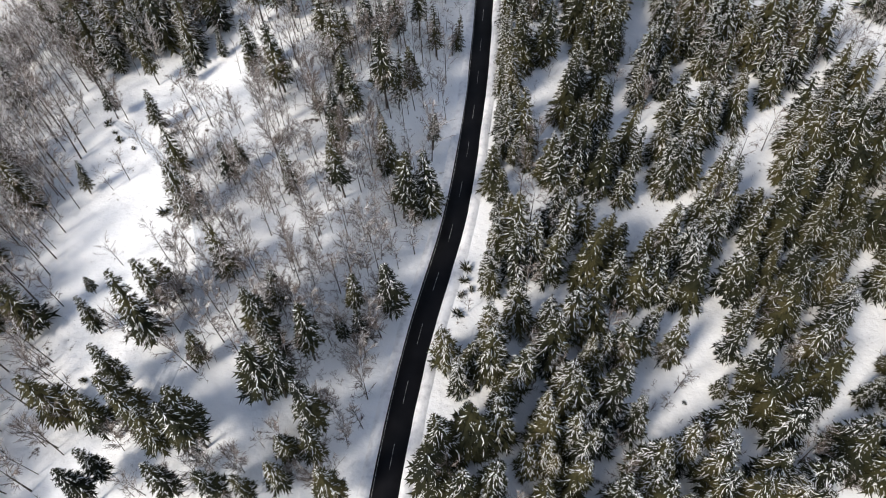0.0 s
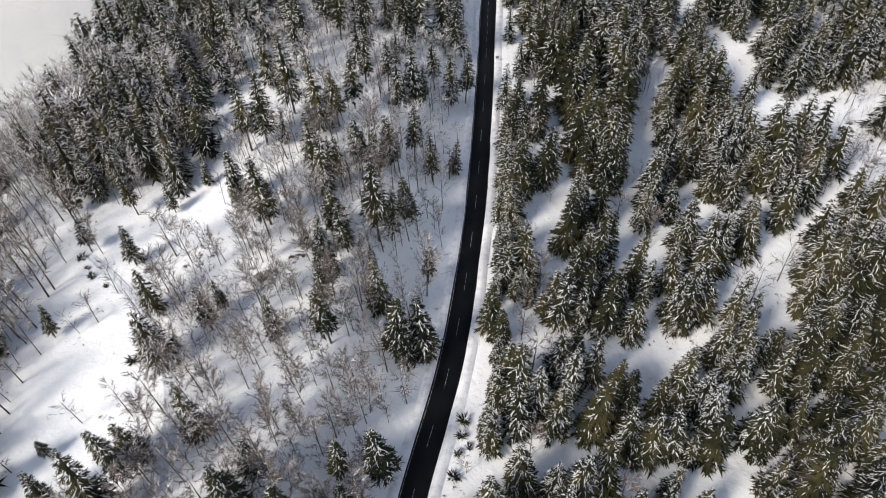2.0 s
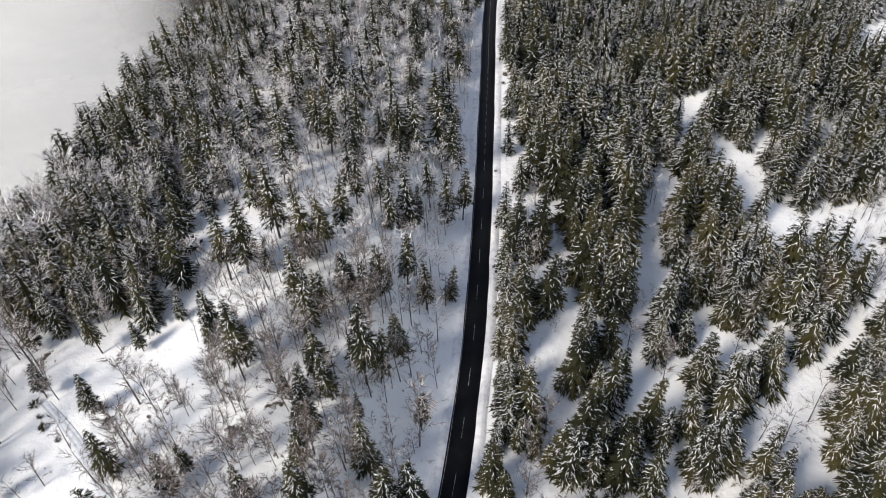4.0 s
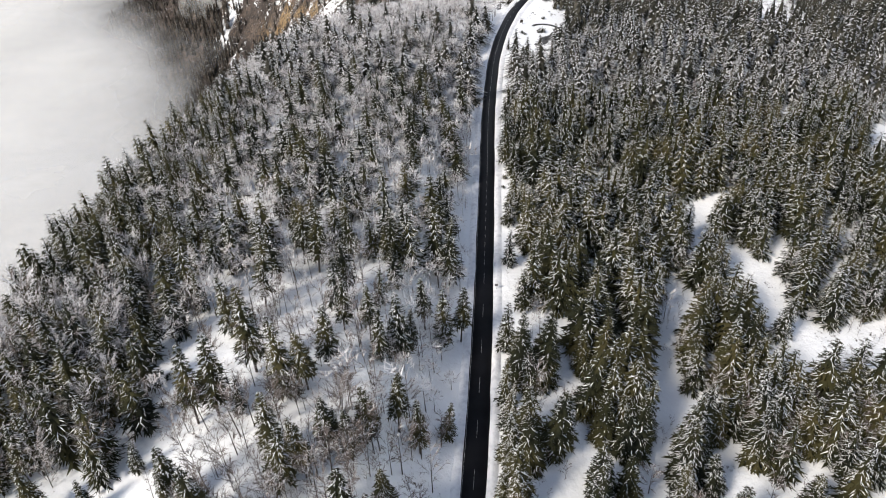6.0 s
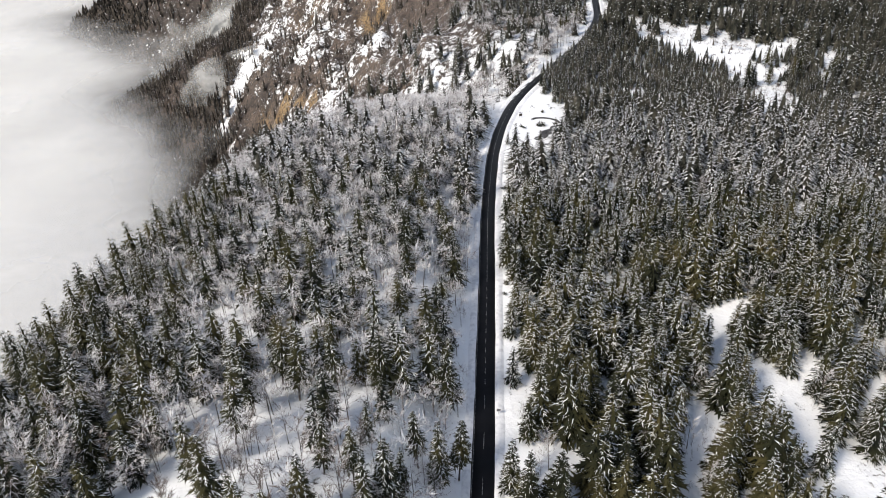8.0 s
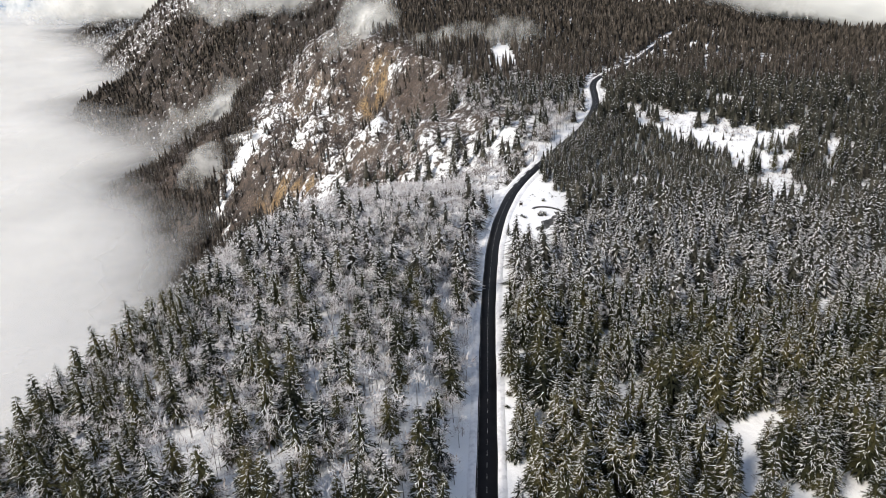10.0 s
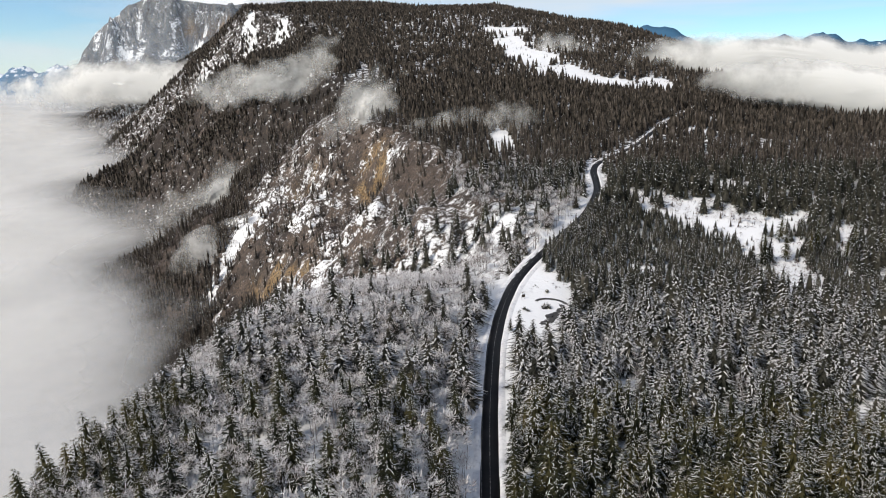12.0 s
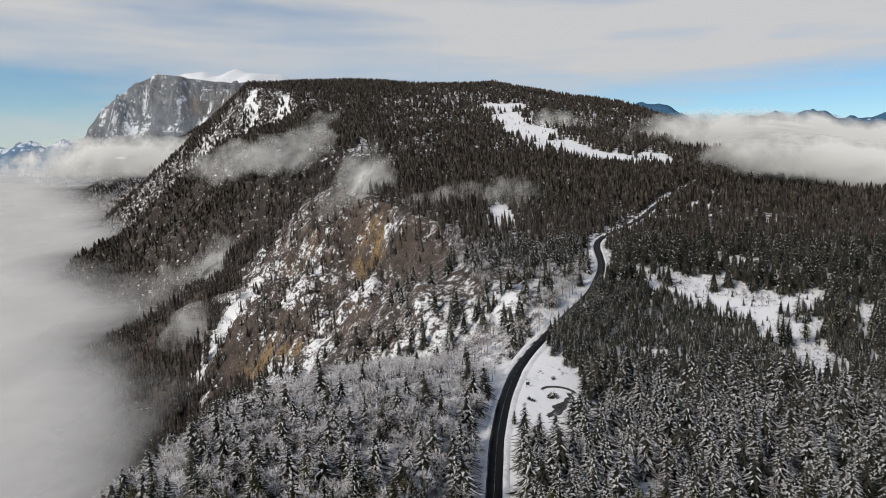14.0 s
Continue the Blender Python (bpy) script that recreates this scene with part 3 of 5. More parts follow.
def spruce_shape(seed, tiers, per, clusters, snow, foot=0.1, slim=1.0, load=1.0):
    """A spruce 18 m high: trunk, tiers of boughs that carry short side sprays, and the snow lying on them."""
    rnd, s, high, wide = random.Random(seed), Shape(), 18.0, 3.6 * slim
    s.tube((0, 0, -0.8), (0, 0, high * 0.97), 0.24, 0.03, 5 if clusters > 2 else 3, 0)
    low = foot * high
    s.tube((0, 0, low + 0.5), (0, 0, high * 0.9), wide * 0.34, 0.05, 6 if clusters > 2 else 4, 1)
    for k in range(tiers):
        f = 1 - (1 - (k + rnd.uniform(0.0, 0.6)) / tiers) ** 1.15
        z = low + (high - low) * 0.97 * f
        reach = wide * (1 - f) ** 0.78 * (0.8 if k == 0 else 1) + 0.28
        n, turn = max(4, round(per * (1.2 - 0.7 * f))), rnd.uniform(0, 6.28)
        for j in range(n):
            a = turn + (j + rnd.uniform(-0.35, 0.35)) * 6.283 / n
            length, z0 = reach * rnd.uniform(0.72, 1.15), z + rnd.uniform(-0.35, 0.35)
            c, d, rise, sag = math.cos(a), math.sin(a), length * (0.05 + 0.25 * f), length * (0.52 - 0.3 * f) * rnd.uniform(0.7, 1.3)

            def spray(q, angle, l, w, drop, white):
                x, y, h = c * length * q, d * length * q, z0 + rise * q - sag * q * q
                e, g = math.cos(angle), math.sin(angle)
                s.tri((x - g * w, y + e * w, h), (x + g * w, y - e * w, h), (x + e * l, y + g * l, h - drop), 1)
                if rnd.random() < white:
                    w, u, v = w * rnd.uniform(0.35, 0.6) * load, rnd.uniform(0.0, 0.2), rnd.uniform(0.8, 1.0)
                    s.tri((x + e * l * u - g * w, y + g * l * u + e * w, h - drop * u + 0.07), (x + e * l * u + g * w, y + g * l * u - e * w, h - drop * u + 0.07), (x + e * l * v, y + g * l * v, h - drop * v + 0.08), 2)

            for i in range(clusters):
                q = 0.22 + 0.66 * (i + rnd.uniform(0.2, 0.8)) / clusters
                for side in (-1, 1):
                    l = (0.30 * length + 0.32) * rnd.uniform(0.75, 1.25) * (1.15 - 0.4 * q) * (1.0 if clusters > 2 else 1.25)
                    spray(q, a + side * rnd.uniform(0.35, 0.85), l, l * (0.17 if clusters > 2 else 0.22), l * rnd.uniform(0.15, 0.55), snow * 0.66)
            l = length * (0.42 if clusters > 2 else 0.6)
            spray(1.0 - l / length * 0.9, a, l, 0.07 + l * 0.14, l * 0.35, 0.0)
            if rnd.random() < snow + 0.12 * (1 - f):
                # the ridge of snow along the bough
                w, ends = (0.05 + (0.026 if clusters > 2 else 0.032) * length) * load, []
                for q in (rnd.uniform(0.15, 0.35), rnd.uniform(0.55, 0.7), rnd.uniform(0.9, 1.08)):
                    ends.append((c * length * q, d * length * q, z0 + rise * q - sag * q * q + 0.1))
                p, m, e = ends
                s.kite(p, (m[0] - d * w, m[1] + c * w, m[2]), (m[0] + d * w, m[1] - c * w, m[2]), e, 2)
    return s.arrays()


def ragged_spruce_shape(seed, tiers, per, snow, slim=1.0, high=18.0):
    """A spruce of the middle distance: many short sprays round a thin core, frosted at their ends."""
    rnd, s, wide = random.Random(seed), Shape(), 3.5 * slim
    s.tube((0, 0, 0.6), (0, 0, high * 0.84), wide * 0.46, 0.12, 5, 1)
    for k in range(tiers):
        f = (k + rnd.uniform(0.0, 0.7)) / tiers
        reach = wide * (1 - f) ** 0.70 + 0.3
        n, turn = max(3, round(per * (1.15 - 0.6 * f))), rnd.uniform(0, 6.28)
        for j in range(n):
            a = turn + (j + rnd.uniform(-0.4, 0.4)) * 6.283 / n
            length, z = reach * rnd.uniform(0.6, 1.2), high * (0.06 + 0.90 * f) + rnd.uniform(-0.5, 0.5)
            c, t, w, droop = math.cos(a), math.sin(a), 0.12 + length * 0.17, length * rnd.uniform(0.3, 0.75)
            s.tri((-t * w, c * w, z), (t * w, -c * w, z), (c * length, t * length, z - droop), 1)
            if rnd.random() < snow:
                f0, f1, q = rnd.uniform(0.2, 0.5), rnd.uniform(0.85, 1.0), w * rnd.uniform(0.32, 0.62)
                s.tri((c * length * f0 - t * q, t * length * f0 + c * q, z - droop * f0 + 0.1), (c * length * f0 + t * q, t * length * f0 - c * q, z - droop * f0 + 0.1), (c * length * f1, t * length * f1, z - droop * f1 + 0.14), 2)
    return s.arrays()


def far_spruce_shape(seed, snow, rows=3, per=3):
    """The same tree for the distant woods: a slim spire of few sprays with specks of snow."""
    rnd, s = random.Random(seed), Shape()
    for k in range(rows):
        f = k / rows
        top, z, reach = min(18.6, 18.0 * (f + 0.52)), 18.0 * (0.05 + 0.86 * f), 3.0 * (1 - f) ** 0.8 + 0.25
        turn = rnd.uniform(0, 6.28)
        for j in range(per):
            a, half = turn + j * 6.283 / per, rnd.uniform(0.75, 1.15)
            r, zz = reach * rnd.uniform(0.7, 1.25), z + rnd.uniform(-1.0, 1.0)
            s.tri((0, 0, top + rnd.uniform(-0.6, 0.3)), (r * math.cos(a - half), r * math.sin(a - half), zz), (r * math.cos(a + half), r * math.sin(a + half), zz + rnd.uniform(-0.8, 0.8)), 1)
            if rnd.random() < snow:
                m, w, h = a + rnd.uniform(-0.4, 0.4), rnd.uniform(0.16, 0.34), rnd.uniform(0.35, 0.85)
                p = [(0.92 * r * q * math.cos(m + e), 0.92 * r * q * math.sin(m + e), top + (zz - top) * q + 0.25) for q, e in ((h - rnd.uniform(0.12, 0.3), 0), (h, -w), (h, w))]
                s.tri(*p, 2)
    return s.arrays()


def bare_shape(seed, limbs, twigs, frost, wide=1.0, start=0.3, thick=1.0):
    """A leafless broadleaf tree 14 m high, its twigs partly furred with frost."""
    rnd, s, high = random.Random(seed), Shape(), 14.0
    bend = (rnd.uniform(-0.5, 0.5), rnd.uniform(-0.5, 0.5))
    stem = min(thick, 1.1)
    s.tube((0, 0, -0.8), (bend[0] * 0.5, bend[1] * 0.5, high * 0.5), 0.12 * stem, 0.075 * stem, 4, 0)
    s.tube((bend[0] * 0.5, bend[1] * 0.5, high * 0.5), (bend[0], bend[1], high), 0.075 * stem, 0.02, 3, 0)
    for k in range(limbs):
        f = start + (0.95 - start) * (k + rnd.random()) / limbs
        a, up = rnd.uniform(0, 6.283), rnd.uniform(0.65, 1.3)
        length = high * 0.30 * wide * math.sin(math.pi * min(0.95, 0.25 + 0.62 * (f - start) / (1 - start))) * rnd.uniform(0.7, 1.2)
        c, n = math.cos(a) * math.cos(up), math.sin(a) * math.cos(up)
        p0 = (bend[0] * f, bend[1] * f, high * f)
        p1 = (p0[0] + c * length, p0[1] + n * length, p0[2] + math.sin(up) * length)
        w = 0.05 * thick
        mid = [(p0[i] + p1[i]) / 2 for i in range(3)]
        s.kite(p0, (mid[0] - n * w, mid[1] + c * w, mid[2]), (mid[0] + n * w, mid[1] - c * w, mid[2]), p1, 0)
        for j in range(twigs):
            q = rnd.uniform(0.2, 1.0)
            r0 = [p0[i] + (p1[i] - p0[i]) * q for i in range(3)]
            b, e, l = a + rnd.uniform(-1.3, 1.3), rnd.uniform(0.1, 1.35), rnd.uniform(0.6, 1.7) * (0.6 + 0.4 * wide)
            d = (math.cos(b) * math.cos(e), math.sin(b) * math.cos(e), math.sin(e))
            w = rnd.uniform(0.03, 0.06) * thick
            s.tri((r0[0] - d[1] * w, r0[1] + d[0] * w, r0[2]), (r0[0] + d[1] * w, r0[1] - d[0] * w, r0[2] - 0.02), (r0[0] + d[0] * l, r0[1] + d[1] * l, r0[2] + d[2] * l), 2 if rnd.random() < frost else 1)
    return s.arrays()


def crown_shape(seed, twigs, frost, size=1.0):
    """A leafless broadleaf tree seen from afar: a trunk under a round crown of short twigs."""
    rnd, s = random.Random(seed), Shape()
    s.tube((0, 0, -0.8), (0, 0, 8.0), 0.2, 0.08, 3, 0)
    for k in range(twigs):
        a, e, r = rnd.uniform(0, 6.283), rnd.uniform(-0.25, 1.5), rnd.uniform(0.35, 0.95) ** 0.6
        x, y, z = 3.5 * r * math.cos(a) * math.cos(e), 3.5 * r * math.sin(a) * math.cos(e), 7.2 + 4.6 * r * math.sin(e)
        b, up, l = a + rnd.uniform(-1.5, 1.5), rnd.uniform(-0.3, 1.3), rnd.uniform(1.2, 2.7)
        d = (math.cos(b) * math.cos(up) * l, math.sin(b) * math.cos(up) * l, math.sin(up) * l)
        w = rnd.uniform(0.09, 0.22) * size
        s.tri((x - math.sin(b) * w, y + math.cos(b) * w, z), (x + math.sin(b) * w, y - math.cos(b) * w, z + rnd.uniform(-w, w)), (x + d[0], y + d[1], z + d[2]), 2 if rnd.random() < frost else 1)
    return s.arrays()


def merged(name, shapes, pick, x, y, tall, girth, mats, label, category, sink=0.0):
    """Many trees in one mesh: pick says which shape each takes."""
    rng = np.random.default_rng(len(x))
    z, turn = height(x, y) - sink, rng.uniform(0, 2 * np.pi, len(x))
    lean = rng.normal(0, 0.025, (len(x), 2)) + LEANING
    vs, ts, ms, n = [], [], [], 0
    for k, (v, t, m) in enumerate(shapes):
        i = np.nonzero(pick == k)[0]
        if not len(i):
            continue
        c, s = np.cos(turn[i])[:, None], np.sin(turn[i])[:, None]
        g, h = girth[i][:, None], tall[i][:, None]
        px, py, pz = v[:, 0] * g, v[:, 1] * g, v[:, 2] * h
        out = np.stack([px * c - py * s + x[i][:, None] + pz * lean[i, :1], px * s + py * c + y[i][:, None] + pz * lean[i, 1:], pz + z[i][:, None]], -1)
        vs.append(out.reshape(-1, 3))
        ts.append((t[None] + (np.arange(len(i)) * len(v))[:, None, None]).reshape(-1, 3) + n)
        ms.append(np.tile(m, len(i)))
        n += out.shape[0] * out.shape[1]
    ob = new(name, mesh_of(name, np.concatenate(vs), np.concatenate(ts), mats, np.concatenate(ms)))
    return tagged(ob, label, category, kind="stuff")


def split_parts(name, shape, mats, names):
    """The meshes of one tree's parts, by material."""
    v, t, m = shape
    out = []
    for k, (mat, pn) in enumerate(zip(mats, names)):
        use, tt = np.unique(t[m == k], return_inverse=True)
        out.append((pn, mesh_of(pn, v[use], tt.reshape(-1, 3), [mat])))
    return out


def tree_thing(name, meshes, labels):
    ob = new(name)
    ob.empty_display_size = 0.5
    for (pn, me), label in zip(meshes, labels):
        p = new(pn, me)
        p.parent = ob
        tagged(p, label, kind="" if pn == "trunk" else "stuff")
    return ob


# ------------------------------------------------------------------ where the trees stand
# openings in the woods: centre, half-widths
OPEN_RIGHT = [(104, 211, 8, 10), (129, 205, 16, 8), (145, 266, 4, 8), (116, 288, 4, 6), (142, 190, 16, 12), (165, 190, 24, 14), (34, 280, 3, 8)]
OPEN_LEFT = [(-84, 128, 16, 24), (-76, 88, 16, 32), (-58, 138, 26, 20), (-42, 180, 30, 20), (-40, 52, 16, 8), (-60, 205, 16, 10), (-45, 90, 12, 40)]
OPEN_NEAR = OPEN_RIGHT + OPEN_LEFT
OPEN_SNOW = [(-84, 128, 16, 24), (-76, 88, 16, 30), (-62, 144, 18, 12), (-42, 182, 30, 16), (-40, 52, 16, 8), (-66, 66, 14, 12)]
OPEN_FAR = CLEARINGS + MEADOWS + [(62, 452, 13, 22), (66, 586, 18, 15), (46, 612, 10, 12), (124, 512, 9, 6), (112, 640, 8, 22), (20, 505, 14, 22)]
# single spruces along the banks: place and height
LEFT_BANK_A = [(-60, 76, 21), (-62, 68, 26), (-75, 71, 15), (-79, 81, 7), (-36, 55, 26), (-33, 57, 26), (-66, 58, 20), (-65, 48, 23), (-56, 48, 24), (-49, 48, 26), (-47, 46, 25), (-55, 45, 23), (-51, 63, 15), (-28, 66, 23), (-22, 72, 13), (-18, 71, 16), (-20, 79, 18), (-11, 81, 24), (-36, 76, 16), (-26, 52, 26), (-30, 45, 16), (-26, 45, 21), (-22, 39, 23), (-32, 40, 18), (-51, 37, 19), (-42, 37, 19), (-37, 37, 16)]
LEFT_BANK_B = [(-65, 40, 16), (-66, 36, 18), (-48, 84, 20), (-88, 109, 12), (-42, 138, 24), (-50, 145, 18), (-50, 142, 14), (-30, 148, 20), (-32, 130, 10), (-28, 129, 14), (-22, 130, 17), (-15, 136, 25), (-12, 138, 19), (-26, 114, 15), (-36, 107, 15), (-49, 114, 12), (-51, 109, 15), (-10, 107, 24), (-3, 110, 25), (-7, 106, 18), (-68, 144, 11), (-61, 152, 10), (-95, 146, 15), (-95, 158, 15), (-89, 149, 15), (-85, 153, 18), (-82, 153, 18)]
LEFT_BANK_C = [(-87, 133, 12), (-16, 127, 10), (-20, 159, 12), (-25, 150, 17), (-50, 192, 20), (-41, 177, 26), (-32, 170, 26), (-28, 172, 20), (-24, 179, 20), (-47, 165, 24), (-51, 163, 23), (-32, 154, 20), (-28, 155, 13), (-21, 156, 18), (-16, 155, 16), (-22, 192, 19), (-15, 189, 18), (-7, 167, 20), (-2, 165, 17), (4, 172, 14), (-42, 210, 21), (-44, 201, 24), (-68, 188, 12), (-42, 165, 12), (-61, 201, 16), (-12, 183, 18), (-5, 193, 15)]
RIGHT_WOOD_A = [(20, 177, 15), (17, 154, 14), (17, 136, 16), (13, 118, 17), (23, 127, 12), (18, 99, 26), (14, 99, 16), (33, 172, 19), (34, 146, 26), (38, 155, 20), (48, 178, 17), (47, 146, 18), (1, 69, 21), (43, 72, 21), (36, 61, 26), (28, 63, 23), (10, 66, 26), (16, 64, 24), (12, 52, 26), (4, 49, 26), (9, 40, 26), (28, 52, 21), (27, 43, 22), (18, 45, 18)]
RIGHT_WOOD_B = [(3, 38, 26), (21, 38, 18), (1, 48, 24), (-2, 42, 26), (44, 47, 26), (52, 49, 26), (58, 45, 26), (76, 54, 24), (45, 40, 22), (58, 41, 26), (65, 65, 11), (77, 43, 24), (87, 52, 24), (82, 62, 16), (55, 74, 23), (68, 74, 21), (18, 79, 22), (30, 79, 26), (24, 71, 25), (35, 80, 26), (43, 90, 21), (18, 91, 23), (30, 101, 24), (39, 97, 22)]
RIGHT_WOOD_C = [(30, 170, 26), (98, 218, 15), (88, 216, 24), (85, 203, 23), (80, 218, 26), (92, 238, 18), (87, 183, 24), (69, 179, 24), (31, 223, 23), (26, 262, 15), (42, 225, 25), (50, 225, 25), (62, 230, 23), (67, 224, 25), (21, 202, 18), (25, 198, 20), (19, 182, 18), (46, 198, 22), (56, 206, 20), (46, 180, 23), (55, 180, 21), (73, 234, 15), (31, 199, 20)]
LEFT_BANK_D = [(-32, 216, 24), (-28, 223.5, 20), (-37, 220, 21), (-13.6, 201.6, 13), (-14.6, 191, 14), (-7.6, 188.6, 23), (1, 228, 28), (4, 225.6, 26), (-8, 229, 20), (3.7, 202, 22), (-67, 218.5, 16), (-60, 212, 18), (-65, 203, 25), (8.5, 206, 20), (-1.7, 204, 19), (-22, 218, 20), (-27, 235, 18), (-15, 226, 19), (-78, 144, 16), (-74, 128, 14)]
RIGHT_WOOD_D = [(32.4, 251, 24), (30, 190.6, 28), (41, 183.6, 26), (52, 173, 28), (54, 195, 28), (66, 175.6, 28), (78, 212, 28), (84, 251, 24), (93, 243, 20), (96, 212, 19), (112, 263, 26), (120, 246, 27), (129, 252, 26), (106, 216.6, 20), (91, 265, 17), (105, 276, 14), (64.5, 232, 20), (47.4, 90, 28), (53.7, 90, 24), (87, 65, 28), (86.6, 74, 25), (99, 63.5, 14), (22, 134, 22), (20.5, 155.5, 22)]


def opening(x, y, spots):
    o = np.zeros(len(x))
    for cx, cy, rx, ry in spots:
        q = ((x - cx) / rx) ** 2 + ((y - cy) / ry) ** 2
        o = np.maximum(o, 1 - ease(0.75, 1.25, q + 0.9 * rough(x, y, max(14, rx * 0.7), 61)))
    return o


# bare lanes between the trees of the right wood: points along each, half-width
LANES = [([(51, 148), (60, 181), (68, 207), (79, 234), (91, 257), (99, 284)], 4.0), ([(102, 257), (112, 243), (108, 226), (106, 209), (123, 211), (162, 222)], 7.5), ([(126, 205), (134, 184), (150, 184)], 8.0),
         ([(29, 148), (31, 190), (34, 216), (28, 232)], 2.6), ([(36, 182), (40, 188)], 3.5), ([(79, 152), (80, 164)], 4.5), ([(85, 126), (87, 136)], 4.5), ([(54, 113), (69, 123)], 4.0), ([(22, 119), (28, 138)], 5.0),
         ([(11, 101), (15, 92)], 4.0), ([(39, 84), (54, 94)], 5.0), ([(49, 64), (60, 77)], 5.0), ([(74, 73), (88, 77)], 4.0), ([(103, 70), (107, 90)], 4.0), ([(21, 63), (29, 74)], 4.0)]


def lane(x, y):
    o = np.zeros(len(x))
    wobble = 1 + 0.9 * rough(x, y, 11, 62)
    for points, half in LANES:
        for (ax, ay), (bx, by) in zip(points, points[1:]):
            q = np.clip(((x - ax) * (bx - ax) + (y - ay) * (by - ay)) / ((bx - ax) ** 2 + (by - ay) ** 2), 0, 1)
            o = np.maximum(o, np.hypot(x - ax - q * (bx - ax), y - ay - q * (by - ay)) < (half + np.interp(y, [100, 150], [0.6, 2.0])) * wobble)
    return o


def scatter(x0, x1, y0, y1, step, seed, part_of=1.0):
    """Uneven, never crowded places in a rectangle."""
    rng = np.random.default_rng(seed)
    gx, gy = np.meshgrid(np.arange(x0, x1, step), np.arange(y0, y1, step), indexing="ij")
    x = gx.ravel() + rng.uniform(-0.48, 0.48, gx.size) * step
    y = gy.ravel() + rng.uniform(-0.48, 0.48, gx.size) * step
    keep = rng.random(gx.size) < part_of
    return x[keep], y[keep], rng


def clear_of_road(x, y, left=7.5, right=8.0):
    d = x - road_x(np.minimum(y, 1090))
    return (d < -left) | (d > right) | (y > 1080)


def seen(x, y, spare=40):
    """Inside the wedge of land that lies ahead."""
    return (np.abs(x) < 0.70 * (y + 60) + spare)


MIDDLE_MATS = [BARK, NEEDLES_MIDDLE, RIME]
NEAR_MATS, FAR_MATS, BARE_MATS = [BARK, NEEDLES, SNOW_LOAD], [BARK, NEEDLES_FAR, GREY_RIME], [BARK, TWIG, FROST]
FINE = [spruce_shape(10 + k, 18, 8, 4, s, f, w) for k, (s, f, w) in enumerate([(0.46, 0.06, 0.98), (0.50, 0.10, 0.86), (0.32, 0.05, 1.08), (0.34, 0.15, 0.84), (0.30, 0.25, 0.70), (0.24, 0.35, 0.74), (0.14, 0.05, 1.02)])]
MID = [spruce_shape(30 + k, 14, 7, 2, s, f, w * 1.06, 0.62) for k, (s, f, w) in enumerate([(0.82, 0.05, 1.0), (0.78, 0.08, 0.9), (0.52, 0.05, 1.1), (0.30, 0.12, 0.95), (0.26, 0.2, 0.8), (0.22, 0.28, 0.85), (0.12, 0.05, 1.08)])]
HALF_FINE = [ragged_spruce_shape(40 + k, 16, 10, s, w) for k, (s, w) in enumerate([(0.95, 1.25), (0.85, 1.12), (0.6, 1.3), (0.3, 1.2)])]
LOW = [ragged_spruce_shape(50 + k, 12, 7, s, w) for k, (s, w) in enumerate([(0.85, 1.12), (0.65, 1.05), (0.5, 1.15), (0.32, 1.05), (0.2, 1.1), (0.1, 1.15)])]
YOUNG = [ragged_spruce_shape(55 + k, 8, 6, s, 1.2) for k, s in enumerate([0.5, 0.35, 0.2])]
FAR_RAGGED = [ragged_spruce_shape(60 + k, 8, 5, s, 0.95) for k, s in enumerate([0.4, 0.26, 0.16, 0.08])]
FAR = [far_spruce_shape(70 + k, s) for k, s in enumerate([0.4, 0.22, 0.12, 0.05])]
BARE = [bare_shape(90 + k, 14, 17, f, w, st, 1.25) for k, (f, w, st) in enumerate([(0.3, 1.25, 0.18), (0.2, 1.1, 0.22), (0.45, 1.2, 0.2), (0.75, 1.45, 0.18), (0.9, 1.5, 0.15)])]
FINE_BARE = [bare_shape(140 + k, 26, 42, f * 0.75, w, st, 0.95) for k, (f, w, st) in enumerate([(0.4, 1.2, 0.16), (0.25, 1.1, 0.2), (0.15, 1.0, 0.24)])]
THICKET = [bare_shape(160 + k, 26, 22, f, 1.7, 0.08, 1.8) for k, f in enumerate((0.85, 0.75, 0.6))]
POLE = [bare_shape(110 + k, 16, 14, 0.25, 0.45, 0.3, 0.85) for k in range(2)]
SHRUB = [bare_shape(150 + k, 10, 12, f, 1.5, 0.04, 2.4) for k, f in enumerate((0.4, 0.2, 0.1))]
CROWN_BROWN = [crown_shape(180 + k, 22, f, 1.5) for k, f in enumerate((0.04, 0.14, 0.24))]
SLASH = [crown_shape(200 + k, 14, f, 7.0) for k, f in enumerate((0.1, 0.25, 0.4))]
CROWN_WHITE = [crown_shape(190 + k, 110, f, 0.85) for k, f in enumerate((0.95, 0.85, 0.7, 0.35))]
BARE_FAR = [bare_shape(120 + k, 6, 7, f, 1.6, 0.15, 3.0) for k, f in enumerate((0.9, 0.7, 0.45))]

# --- single spruces near the road, each a thing of its own
spruce_parts = [split_parts("spruce", s, NEAR_MATS, ("trunk", "crown", "snow_load")) for s in FINE]
SPRUCE_LABELS = ["tall spruce with drooping branches heavily loaded with snow", "slender spruce with snow streaks along every branch", "broad dark green spruce thickly covered with fresh snow",
                 "dark spruce lightly dusted with snow on the bank", "narrow dark spruce with a bare lower trunk in snow", "thin-crowned spruce on a long bare trunk in the snow", "olive-brown spruce with hardly any snow on it"]
protos = [tree_thing("spruce", p, ("", "dark green needles", "white snow lying on branches")) for p in spruce_parts]
